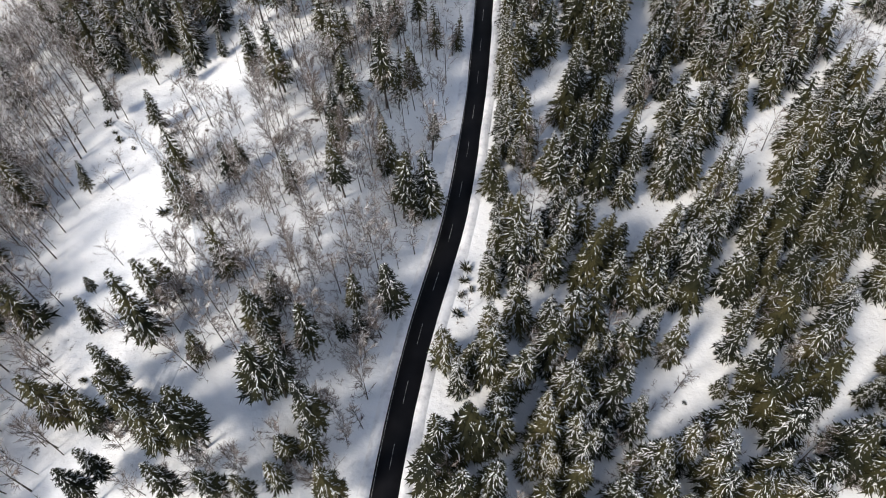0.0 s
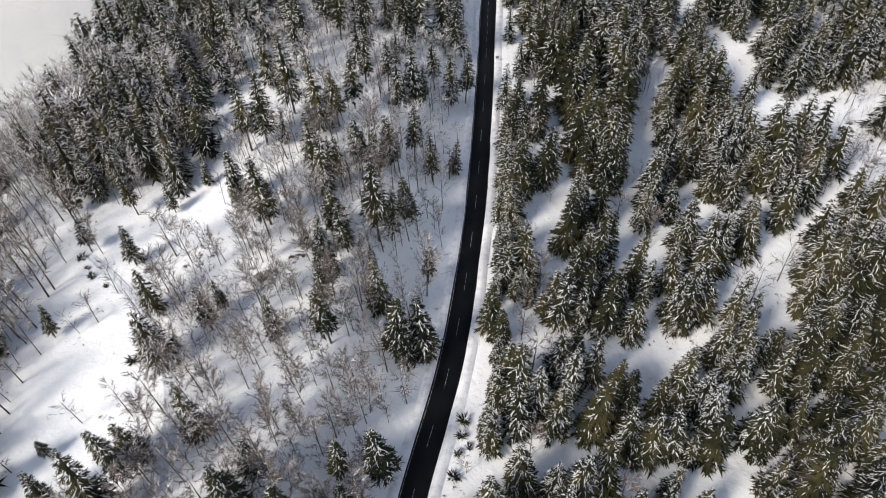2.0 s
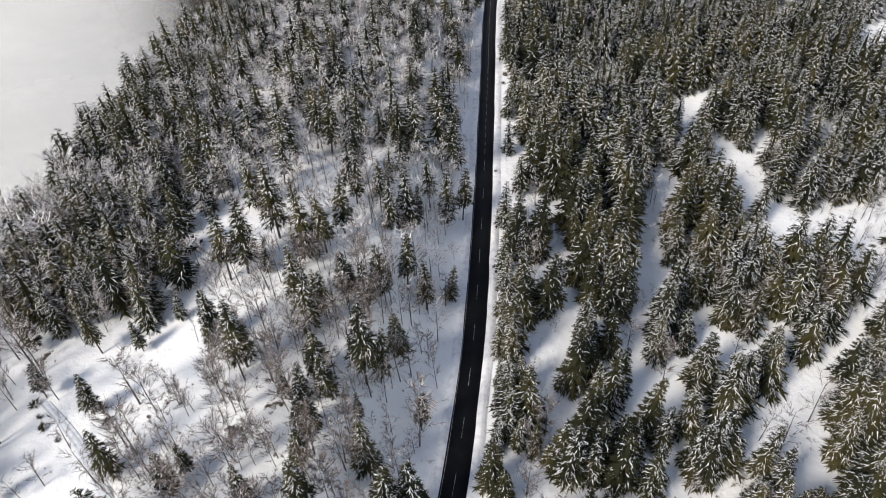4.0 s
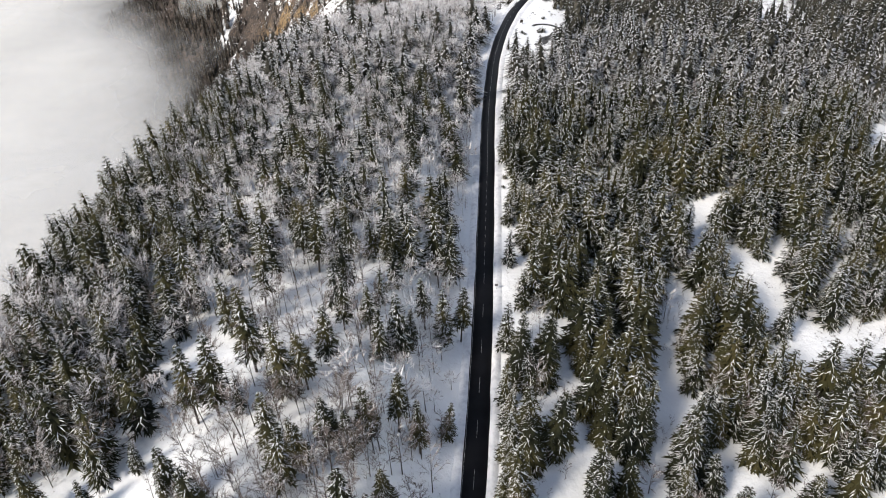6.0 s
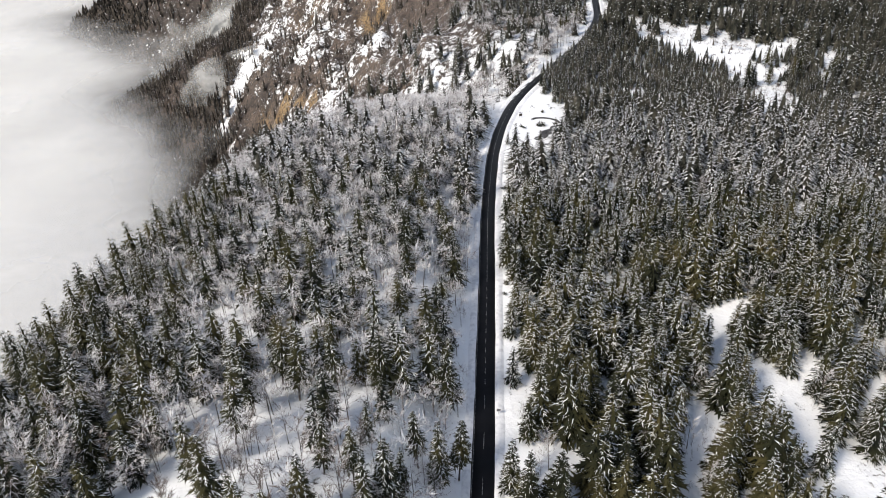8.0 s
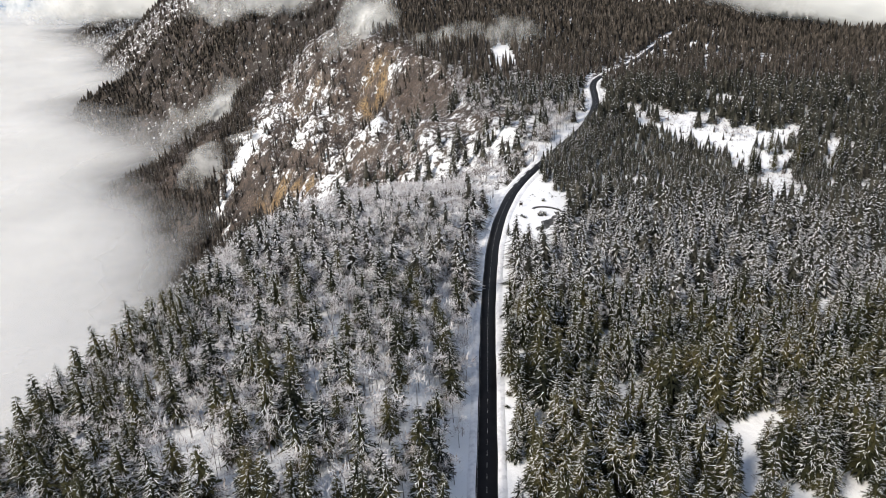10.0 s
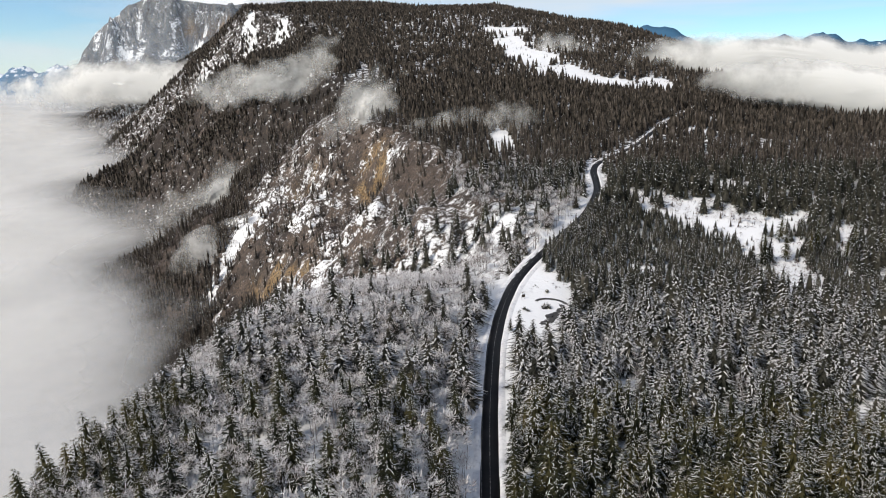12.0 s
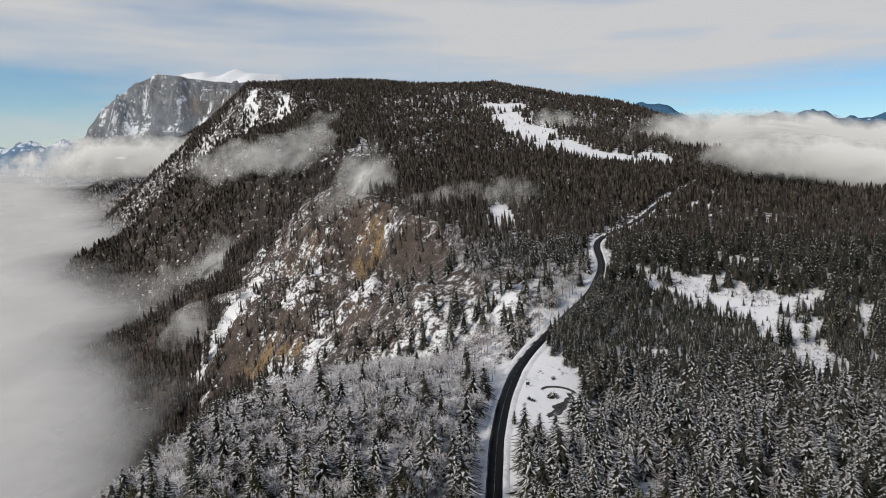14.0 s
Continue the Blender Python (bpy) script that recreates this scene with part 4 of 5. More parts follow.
for p, label in zip(protos, SPRUCE_LABELS):
    tagged(p, label, "spruce tree", "spruces beside the mountain road")
rnd = random.Random(4)
placed = []


def plant(k, x, y, tall, fresh):
    h = tall / 18.0
    g = h * rnd.uniform(0.92, 1.15) if tall > 9 else h * 1.3
    m = pose(x, y, float(height(x, y)) - 0.15, rnd.gauss(-0.6, 1.5), rnd.gauss(-3.2, 1.5), rnd.uniform(0, 360)) @ Matrix.Diagonal((g, g, h, 1))
    if fresh:
        protos[k].matrix_basis = m
    else:
        copy_thing(protos[k], Matrix.Identity(4)).matrix_basis = m
    placed.append((x, y))


def snowiness(x, y):
    """Where the wood has kept its snow: above 0; where it has shed it: below."""
    return rough(np.asarray(x, float), np.asarray(y, float), 42, 75, 3) + 0.05


SNOWY, DARK = (0, 1, 2, 0, 2, 3), (3, 6, 2, 6, 3)
used = set()
for x, y, tall in LEFT_BANK_A + LEFT_BANK_B + LEFT_BANK_C + LEFT_BANK_D + RIGHT_WOOD_A + RIGHT_WOOD_B + RIGHT_WOOD_C + RIGHT_WOOD_D:
    if placed and min((x - a) ** 2 + (y - b) ** 2 for a, b in placed) < 6:
        continue
    left = x < float(road_x(np.array(float(y))))
    k = rnd.choice((3, 4, 5, 4) if left else SNOWY if snowiness(x, y) > -0.06 else DARK)
    plant(k, x, y, min(tall, 30 if left else 24), k not in used)
    used.add(k)

CLEARING_SPRUCES = [(204, 522, 24), (208, 527, 20), (222, 530, 23), (232, 560, 24), (246, 541, 26), (240, 535, 22), (278, 550, 24), (267, 538, 25), (258, 528, 20), (290, 545, 22), (214, 548, 13), (252, 572, 15), (238, 596, 12), (196, 560, 9), (226, 610, 10)]
BEND_SPRUCES = [(49, 509, 17), (52, 513, 14), (76, 590, 20), (80, 594, 17), (72, 584, 15), (48, 594, 18), (42, 588, 14), (53, 601, 15), (97, 612, 21), (92, 606, 17), (60, 575, 11), (36, 600, 16), (110, 640, 19)]
for x, y, tall in CLEARING_SPRUCES + BEND_SPRUCES:
    if x - float(road_x(np.array(float(y)))) > 8 or x - float(road_x(np.array(float(y)))) < -8:
        plant(rnd.choice((3, 3, 6, 4)), x, y, tall, False)

# --- the wood close by: the nearest grow fine, the rest are one mass
x, y, rng = scatter(-150, 190, 20, 345, 5.5, 7)
d = x - road_x(y)
here = np.array(placed)
apart = np.min((x[:, None] - here[None, :, 0]) ** 2 + (y[:, None] - here[None, :, 1]) ** 2, axis=1)
gap = np.maximum(opening(x, y, OPEN_NEAR), lane(x, y))
share = np.where(d > 0, np.interp(y, [35, 62, 85, 110, 170, 260], [0.38, 0.42, 0.68, 0.84, 0.82, 0.86]), np.interp(y, [60, 150, 200, 260, 320], [0.03, 0.10, 0.26, 0.30, 0.28]))
share = np.where((d < -85) & (y > 145), 0.6, share)
share = np.where((x < -101) & (y < 205), 0.12, share)
share = np.where((x < -72) & (x > -112) & (y > 152) & (y < 205), 0.6, share)
share = np.where((d < -90) & (y <= 145), 0.10, share)
share = np.where((d < 0) & (d > -30) & (y > 105), np.where(y > 210, 0.3, 0.13), share)
share = np.where((d < 0) & (d > -70) & (y > 275), 0.42, share)
share = share * (1 - gap) * (0.9 + 0.6 * rough(x, y, 30, 71)) * np.where(d > 0, 0.45 + 0.55 * ease(-0.34, -0.12, rough(x, y, 17, 72, 2)), 1.0)
share = np.where((x < -66 - 5 * rough(x, y, 20, 74)) & (x > -112) & (y > 150) & (y < 228), np.maximum(share, 0.62), share)
ok = (apart > np.where(d > 0, 7.5, 10.0)) & (rng.random(len(x)) < share) & clear_of_road(x, y, 6.8, 7.6) & seen(x, y)
x, y, d = x[ok], y[ok], d[ok]
tall = np.where(d > 0, rng.uniform(15, 26, len(x)) * np.where(y < 130, 0.92, 1.0), rng.uniform(13, 21, len(x))) * np.where((d > 0) & (d < 14), 0.75, 1.0)
order = np.argsort(np.hypot(x - 30, (y - 95) * 0.8))
fine, good = order[:300 - len(placed)], order[300 - len(placed):420 - len(placed)]
for i in fine:
    left = d[i] < 0
    plant(rnd.choice((3, 4, 5, 3) if left else SNOWY if snowiness(x[i], y[i]) > -0.02 else DARK), float(x[i]), float(y[i]), float(tall[i]), False)
g = tall[good] / 18.0
merged("spruce_wood", FINE, np.where(d[good] > 0, np.where(snowiness(x[good], y[good]) > -0.06, rng.choice(SNOWY, len(good)), rng.choice(DARK, len(good))), rng.choice([3, 3, 4, 5], len(good))), x[good], y[good], g, g * rng.uniform(0.95, 1.2, len(good)), NEAR_MATS, "spruces with snow-streaked boughs beside the road", "spruce wood")
rest = np.setdiff1d(np.arange(len(x)), order[:420 - len(placed)])
pick = np.where(d[rest] > 0, np.where(snowiness(x[rest], y[rest]) > -0.06, rng.choice(SNOWY, len(rest)), rng.choice(DARK, len(rest))), np.where(y[rest] > 215, rng.choice([0, 1, 3, 4, 3], len(rest)), np.where(x[rest] < -60, rng.choice([1, 2, 3, 3], len(rest)), rng.choice([3, 3, 4, 5], len(rest)))))
g = tall[rest] / 18.0
merged("spruce_wood", MID, pick, x[rest], y[rest], g, g * rng.uniform(1.0, 1.3, len(rest)) * np.where((d[rest] < 0) & (y[rest] > 210) & (x[rest] > -75), 1.12, 1.0), NEAR_MATS, "dense spruces laden with fresh snow on the slopes", "spruce wood")

# --- the wood in the middle distance
x, y, rng = scatter(-260, 560, 345, 720, 6.5, 8)
d = x - road_x(y)
share = np.where(d > 0, 0.92 * (0.3 + 0.7 * ease(-0.36, -0.15, rough(x, y, 22, 73, 2))), np.where(y < 425, np.where(d > -75, np.interp(y, [370, 415], [0.62, 0.36]), 0.4), 0.26)) * (1 - np.where(x > 130, 0.88, 1.0) * opening(x, y, OPEN_FAR))
share = np.where((d < 0) & (y > 425) & (y < 490), 0.13, share)
share = np.where((d < -10) & (d > -130) & (y >= 490) & (y < 780), 0.22, share)
share = np.where((d < -7) & (x > 15) & (y > 628), 0.85, share) * (1 - 0.85 * np.where(d < 0, opening(x, y, OPEN_FAR), 0))
share = share * (1 - 0.75 * face(x, y))
ok = (rng.random(len(x)) < share) & clear_of_road(x, y, 9.5, 10) & seen(x, y)
x, y, d = x[ok], y[ok], d[ok]
tall = np.where(d < 0, rng.uniform(13, 20, len(x)), rng.uniform(13, 22, len(x)))
young = (d > 12) & (y > 478) & (y < 600) & (x < 260)
tall = np.where(young, rng.uniform(7, 12, len(x)), tall)
pick = np.where(d < 0, rng.choice([0, 1, 2, 3], len(x)), np.where(y < 480, rng.choice([0, 0, 1, 1, 2, 3], len(x)), np.where(y < 560, rng.choice([1, 2, 3, 3], len(x)), rng.choice([3, 4, 4, 5], len(x)))))
g = tall / 18.0
wide = g * rng.uniform(1.35, 1.75, len(x)) * np.where(d < 0, 1.12, 1) * np.where(tall < 10, 1.2, 1)
for shapes, mine in ((HALF_FINE, (y < 450) & (np.abs(x) < 210)), (LOW, (y >= 450) | (np.abs(x) >= 210))):
    merged("spruce_wood", shapes, pick[mine], x[mine], y[mine], g[mine], wide[mine], MIDDLE_MATS, "frosted spruce wood covering the mountainside", "spruce wood")

# --- the far woods up to the crest
parts_far = [scatter(-480, -60, 720, 1150, 4.5, 9), scatter(-60, 900, 720, 1150, 6.0, 13), scatter(-900, -140, 1150, 2080, 6.2, 25), scatter(-140, 1300, 1150, 2080, 8.4, 10), scatter(-1300, -350, 2080, 2900, 10.0, 17)]
x, y = np.concatenate([p[0] for p in parts_far]), np.concatenate([p[1] for p in parts_far])
rng = np.random.default_rng(12)
over = flank_edge(y) - x
share = 0.95 * (1 - opening(x, y, OPEN_FAR)) * (1 - 0.72 * face(x, y))
share = share * np.where(over > 0, 1 - 0.22 * ease(1520, 1620, y), 1)
share = share * (0.95 + 0.4 * rough(x, y, 90, 77)) * (0.55 + 0.45 * ease(-0.3, -0.1, rough(x, y, 60, 78)))
ok = (rng.random(len(x)) < share) & clear_of_road(x, y, 9, 9) & seen(x, y, 80) & (height(x, y) > fog_level(y) - 25)
x, y = x[ok], y[ok]
tall = rng.uniform(12, 21, len(x)) / 18.0 * np.interp(y, [1000, 1500], [1.0, 0.74]) * np.where(face(x, y) > 0.5, rng.uniform(0.4, 0.9, len(x)), 1.0)
brown = (rng.random(len(x)) < ease(-0.15, 0.15, rough(x, y, 45, 97)) * np.where((flank_edge(y) - x > -30) & (y > 800), 0.7, 0.3)) & (y > 760)
merged("bare_wood", CROWN_BROWN, rng.integers(0, 3, int(brown.sum())), x[brown], y[brown], tall[brown] * 0.8, tall[brown] * rng.uniform(0.9, 1.3, int(brown.sum())), [BARK, BROWN, FROST], "brown leafless wood on the steep mountain flank", "leafless wood", 0.5)
x, y, tall = x[~brown], y[~brown], tall[~brown]
pick = np.where(y < 900, rng.choice([1, 2, 2, 3], len(x)), rng.choice([2, 3, 3, 3], len(x)))
wide = tall * rng.uniform(1.0, 1.35, len(x)) * np.interp(y, [1000, 1500], [1.05, 1.5])
ragged = (y < 850) | ((flank_edge(y) - x > -40) & (y < 1200))
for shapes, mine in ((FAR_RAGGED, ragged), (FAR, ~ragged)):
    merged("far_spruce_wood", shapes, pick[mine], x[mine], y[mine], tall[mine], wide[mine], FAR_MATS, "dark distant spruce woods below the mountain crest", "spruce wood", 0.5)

# --- leafless trees
bare_parts = [split_parts("bare_tree", s, BARE_MATS, ("trunk", "brown_twig", "frosted_twig")) for s in FINE_BARE + POLE]
bare_protos = [tree_thing("bare_tree", p, ("", "bare brown twigs", "twigs furred with white frost")) for p in bare_parts]
for p, label in zip(bare_protos, ["leafless broadleaf tree with frosted twigs in snow"] * 3 + ["tall thin leafless trunk with few frosted branches"] * 2):
    tagged(p, label, "leafless tree", "leafless trees on the bank")
x, y, rng = scatter(-100, -12, 40, 200, 5.2, 14, 0.42)
bare_field = opening(x, y, OPEN_SNOW)
for i in range(len(x)):
    k = rnd.choice((0, 1, 2)) if x[i] > -62 else rnd.choice((1, 3, 4, 4))
    h = rng.uniform(0.65, 1.1) if k < 3 else rng.uniform(0.8, 1.2)
    if (x[i] < -62 and rng.random() < 0.6) or (bare_field[i] > 0.4 and rng.random() < 0.85):
        continue
    m = pose(x[i], y[i], float(height(x[i], y[i])) - 0.1, rnd.gauss(-0.6, 2.5), rnd.gauss(-3.5, 2.5), rnd.uniform(0, 360)) @ Matrix.Diagonal((h, h, h, 1))
    copy_thing(bare_protos[k], Matrix.Identity(4)).matrix_basis = m
for k, p in enumerate(bare_protos):
    px, py = -34 - 7 * k, 118 + 9 * k
    p.matrix_basis = pose(px, py, float(height(px, py)) - 0.1, 2, -2, 40 * k) @ Matrix.Diagonal((0.8, 0.8, 0.8, 1))
x, y, rng = scatter(-150, 150, 20, 400, 4.7, 15)
d = x - road_x(y)
share = np.where(d < 0, np.interp(y, [30, 110, 160, 200, 260, 400], [0.35, 0.6, 0.6, 0.75, 0.95, 1.0]), 0.08)
share = np.where(((x < -91) & (y < 150)) | ((x < -101) & (y < 205)), 1.0, share) * np.where((d < 0) & (x > -91), 1 - 0.95 * opening(x, y, OPEN_SNOW), 1)
share = np.where((x < -64) & (x > -112) & (y > 148) & (y < 228), 0.4, share)
share = np.where((d < -9) & (x > -46) & (y > 62) & (y < 200), np.maximum(share, 0.85), share)
share = np.where((np.hypot((x - 25) / 9, (y - 118) / 16) < 1) | (np.hypot((x - 115) / 26, (y - 185) / 14) < 1), 0.5, share)
ok = (rng.random(len(x)) < share) & clear_of_road(x, y, 7, 9) & seen(x, y)
x, y, d = x[ok], y[ok], d[ok]
g = np.where(y < 200, rng.uniform(0.55, 1.1, len(x)), rng.uniform(0.55, 1.0, len(x))) * np.where((x < -91) & (y < 205), 1.3, 1.0)
white = (d < 0) & (rng.random(len(x)) < np.where(y > 225, 0.8, np.where(y > 165, 0.4, 0.0)))
merged("bare_wood", CROWN_WHITE, rng.integers(0, 3, int(white.sum())), x[white], y[white], g[white] * 0.95, g[white] * rng.uniform(0.85, 1.2, int(white.sum())), BARE_MATS, "rounded leafless crowns white with frost among spruces", "leafless wood")
x, y, g = x[~white], y[~white], g[~white]
merged("bare_wood", BARE, np.where(y < 190, rng.choice([0, 1, 1, 2], len(x)), rng.choice([2, 3, 4, 3], len(x))), x, y, g, g * rng.uniform(1.0, 1.5, len(x)), BARE_MATS, "leafless broadleaf wood white with frost", "leafless wood")
x, y, rng = scatter(-330, 140, 395, 1000, 5.3, 16)
d, over = x - road_x(y), flank_edge(y) - x
share = np.where((d < -8) & (y < 520), 1.2, 0.0)
share = np.where((d < -9) & (over < 15) & (x > -90) & (y >= 510) & (y < 760), 0.8, share)
share = np.where((d < -8) & (x > -70) & (y >= 510) & (y < 640), 1.0, share)
share = np.where((y > 600) & (over > -90) & (over < 190) & (d < -8), 0.85, share)
share = np.where((y > 560) & (over > 190), 0.0, share) * (0.7 + 0.9 * rough(x, y, 50, 81)) * np.where(y > 700, 0.8, 1) * (1 - 0.9 * opening(x, y, OPEN_FAR))
share = np.where((x > 25) & (y > 625), 0.15 * share, share)
share = np.where((x < 42) & (x > -40) & (y > 520) & (y < 640), 1.0, share)
ok = (rng.random(len(x)) < share) & clear_of_road(x, y, 7, 9) & seen(x, y)
x, y = x[ok], y[ok]
g = np.where(y < 500, rng.uniform(0.7, 1.05, len(x)), rng.uniform(0.22, 0.6, len(x)))
near = (y < 560) | ((flank_edge(y) - x < 10) & (y < 760))
g = np.where(near, rng.uniform(0.65, 1.05, len(x)), g)
merged("bare_wood", CROWN_WHITE, np.where(y[near] < 500, rng.integers(0, 3, int(near.sum())), rng.integers(2, 4, int(near.sum()))), x[near], y[near], g[near], g[near] * rng.uniform(1.0, 1.3, int(near.sum())), BARE_MATS, "rounded leafless crowns white with frost on the shoulder", "leafless wood")
x, y, g = x[~near], y[~near], g[~near]
merged("bare_wood", BARE_FAR, np.where(y < 600, rng.integers(0, 3, len(x)), rng.choice([0, 0, 1], len(x))), x, y, g, g * rng.uniform(1.0, 1.3, len(x)), BARE_MATS, "frosted leafless wood on the rocky mountain flank", "leafless wood")

# --- the leafless wood at the rim of the snow field, close-grown
x, y, rng = scatter(-136, -62, 18, 215, 4.2, 24)
rim = np.where(y < 150, -90 - 0.22 * (y - 40), -74.0) + 9 * rough(x, y, 22, 88)
ok = (x < rim) & (rng.random(len(x)) < np.where(y < 150, 1.0, 0.45))
x, y = x[ok], y[ok]
g = rng.uniform(0.55, 1.0, len(x))
merged("bare_wood", THICKET, rng.integers(0, 3, len(x)), x, y, g, g * rng.uniform(0.8, 1.1, len(x)), BARE_MATS, "close-grown leafless wood with frosted brown twigs", "leafless wood")
# --- brushwood on the bank and in the clearings
x, y, rng = scatter(-66, -10, 60, 200, 2.2, 18)
d = x - road_x(y)
share = np.where(y < 115, 0.7, 0.36) * (1 - 0.95 * opening(x, y, OPEN_SNOW)) * ease(-0.16, 0.2, rough(x, y, 26, 84))
ok = (rng.random(len(x)) < share) & clear_of_road(x, y, 8, 9)
x, y = x[ok], y[ok]
g = rng.uniform(0.16, 0.36, len(x))
merged("brushwood", SHRUB, rng.integers(0, 3, len(x)), x, y, g, g * rng.uniform(0.9, 1.4, len(x)), BARE_MATS, "bare frosted brushwood growing out of the snow", "brushwood")
x, y, rng = scatter(20, 185, 40, 320, 2.6, 33)
ok = (np.maximum(opening(x, y, OPEN_RIGHT), lane(x, y)) > 0.5) & (rng.random(len(x)) < np.where(((x > 112) & (y < 206)) | (x < 32), 0.5, 0.08) + 0.7 * rough(x, y, 16, 85)) & clear_of_road(x, y, 8, 9)
x, y = x[ok], y[ok]
g = rng.uniform(0.12, 0.42, len(x))
merged("brushwood", SHRUB, rng.integers(0, 2, len(x)), x, y, g, g * rng.uniform(0.8, 1.2, len(x)), BARE_MATS, "frosted brushwood in the snowy gaps of the wood", "brushwood")
x, y, rng = scatter(-76, -40, 88, 132, 1.7, 34)
ok = rng.random(len(x)) < 0.75 * (1 - ease(0.35, 1.1, np.hypot((x + 57) / 15, (y - 109) / 17) + 0.7 * rough(x, y, 12, 86)))
x, y = x[ok], y[ok]
g = rng.uniform(0.15, 0.42, len(x))
merged("brushwood", SHRUB, rng.integers(0, 3, len(x)), x, y, g, g * rng.uniform(0.9, 1.4, len(x)), BARE_MATS, "brown leafless thicket in the middle of the snow field", "brushwood")
# --- a stand of young spruces, close together
x, y, rng = scatter(78, 262, 478, 606, 3.4, 19)
d = x - road_x(y)
ok = (rng.random(len(x)) < 0.9 * (1 - opening(x, y, OPEN_FAR))) & (d > 10)
x, y = x[ok], y[ok]
g = rng.uniform(5, 9, len(x)) / 18.0
merged("young_spruce_wood", YOUNG, rng.choice([0, 1, 1, 2], len(x)), x, y, g, g * rng.uniform(1.1, 1.5, len(x)), MIDDLE_MATS, "close stand of young dark spruces lightly frosted", "spruce wood")
# --- tall spruces close along the inner side of the bend
rng = np.random.default_rng(31)
y = rng.uniform(492, 604, 190)
off = 5.2 + 22 * rng.random(190) ** 1.4
slope = road_x(y + 0.5) - road_x(y - 0.5)
x, y = road_x(y) + off / np.sqrt(1 + slope**2), y - off * slope / np.sqrt(1 + slope**2)
ok = (x - road_x(y) > 5.0) & ((y > 508) | (x > 66))
x, y, off = x[ok], y[ok], off[ok]
g = rng.uniform(9, 15, len(x)) / 18.0
merged("spruce_wood", LOW, rng.integers(1, 4, len(x)), x, y, g, g * rng.uniform(0.95, 1.25, len(x)), MIDDLE_MATS, "dark spruces crowding the inner side of the road bend", "spruce wood")
# --- saplings and stumps in the clearings
x, y, rng = scatter(120, 300, 520, 660, 5.0, 20)
x2, y2, _ = scatter(90, 380, 1100, 1640, 9.0, 21)
x, y = np.concatenate([x, x2]), np.concatenate([y, y2])
ok = (opening(x, y, OPEN_FAR) > 0.5) & (np.random.default_rng(5).random(len(x)) < 0.12 + 1.1 * np.clip(rough(x, y, 30, 98), 0, 1)) & clear_of_road(x, y, 8, 8)
x, y = x[ok], y[ok]
g = np.random.default_rng(6).uniform(0.2, 1.0, len(x)) ** 2 * 7 / 18.0
merged("young_spruce_wood", YOUNG, np.full(len(x), 1), x, y, g, g * 1.3, FAR_MATS, "scattered spruce saplings in a snowy clearing", "spruce saplings")

# --- the wood goes on behind
x, y, rng = scatter(-150, 200, -150, 20, 5.6, 22)
d = x - road_x(y)
ok = (rng.random(len(x)) < np.where(d > 0, 0.9, 0.35)) & clear_of_road(x, y, 8, 9)
x, y = x[ok], y[ok]
g = rng.uniform(13, 22, len(x)) / 18.0
merged("spruce_wood", LOW, rng.integers(0, 5, len(x)), x, y, g, g * 1.2, MIDDLE_MATS, "snow-laden spruces along the road further back", "spruce wood")

# --- stalks and slash in the clearing
x, y, rng = scatter(100, 315, 465, 690, 2.3, 23)
ok = (opening(x, y, OPEN_FAR) > 0.2) & (rng.random(len(x)) < 0.62 + 1.6 * rough(x, y, 20, 99)) & (x - road_x(y) > 12)
x, y = x[ok], y[ok]
g = rng.uniform(0.25, 1.0, len(x)) ** 2 * 0.36
merged("brushwood", SLASH, rng.integers(0, 3, len(x)), x, y, g, g * rng.uniform(1.0, 1.6, len(x)), BARE_MATS, "brown brush and slash sticking out of a snowy clearing", "brushwood", 0.4)


# ------------------------------------------------------------------ along the road
PANEL_GREY = varied("sign_back", [(0.3, (0.11, 0.11, 0.12)), (0.7, (0.2, 0.2, 0.21))], 2.0, 0.5)
WOOD = varied("dark_weathered_wood", [(0.3, (0.03, 0.025, 0.02)), (0.7, (0.09, 0.07, 0.055))], 2.5, 0.85)
WET = varied("wet_bare_gravel", [(0.35, (0.02, 0.02, 0.022)), (0.65, (0.07, 0.065, 0.06))], 0.5, 0.45, bump_scale=4.0, depth=0.03)


def bank(name, side, seed):
    """The ridge that the plough has thrown up beside the asphalt."""
    ys = np.arange(-140, 1080, 2.0)
    dx = road_x(ys + 0.5) - road_x(ys - 0.5)
    nx, ny = 1 / np.sqrt(1 + dx**2), -dx / np.sqrt(1 + dx**2)
    tall = 0.45 + 0.5 * rough(ys, ys * 0 + seed, 9, seed)
    edge = 3.0 + 0.35 * rough(ys, ys * 0 + seed, 14, seed + 1)
    cols = []
    for o, up in ((0.0, 0.02), (0.35, 0.45), (0.8, 1.0), (1.5, 0.75), (2.4, 0.15), (3.2, -0.9)):
        q = side * (edge + o)
        cols.append(np.stack([road_x(ys) + nx * q, ys + ny * q, rise(ys) + up * tall], 1))
    tris = grid_tris(len(ys), len(cols))
    ob = new(name, mesh_of(name, np.stack(cols, 1).reshape(-1, 3), tris[:, ::-1] if side > 0 else tris, [BANK], smooth=True))
    return tagged(ob, "ploughed snow bank along the asphalt edge", "snow bank", kind="structure")


BANK = varied("ploughed_snow", [(0.3, (0.60, 0.60, 0.62)), (0.55, (0.80, 0.80, 0.81))], 0.6, 0.6, bump_scale=1.5, depth=0.15)
bank("snow_bank", -1, 3)
bank("snow_bank", 1, 4)

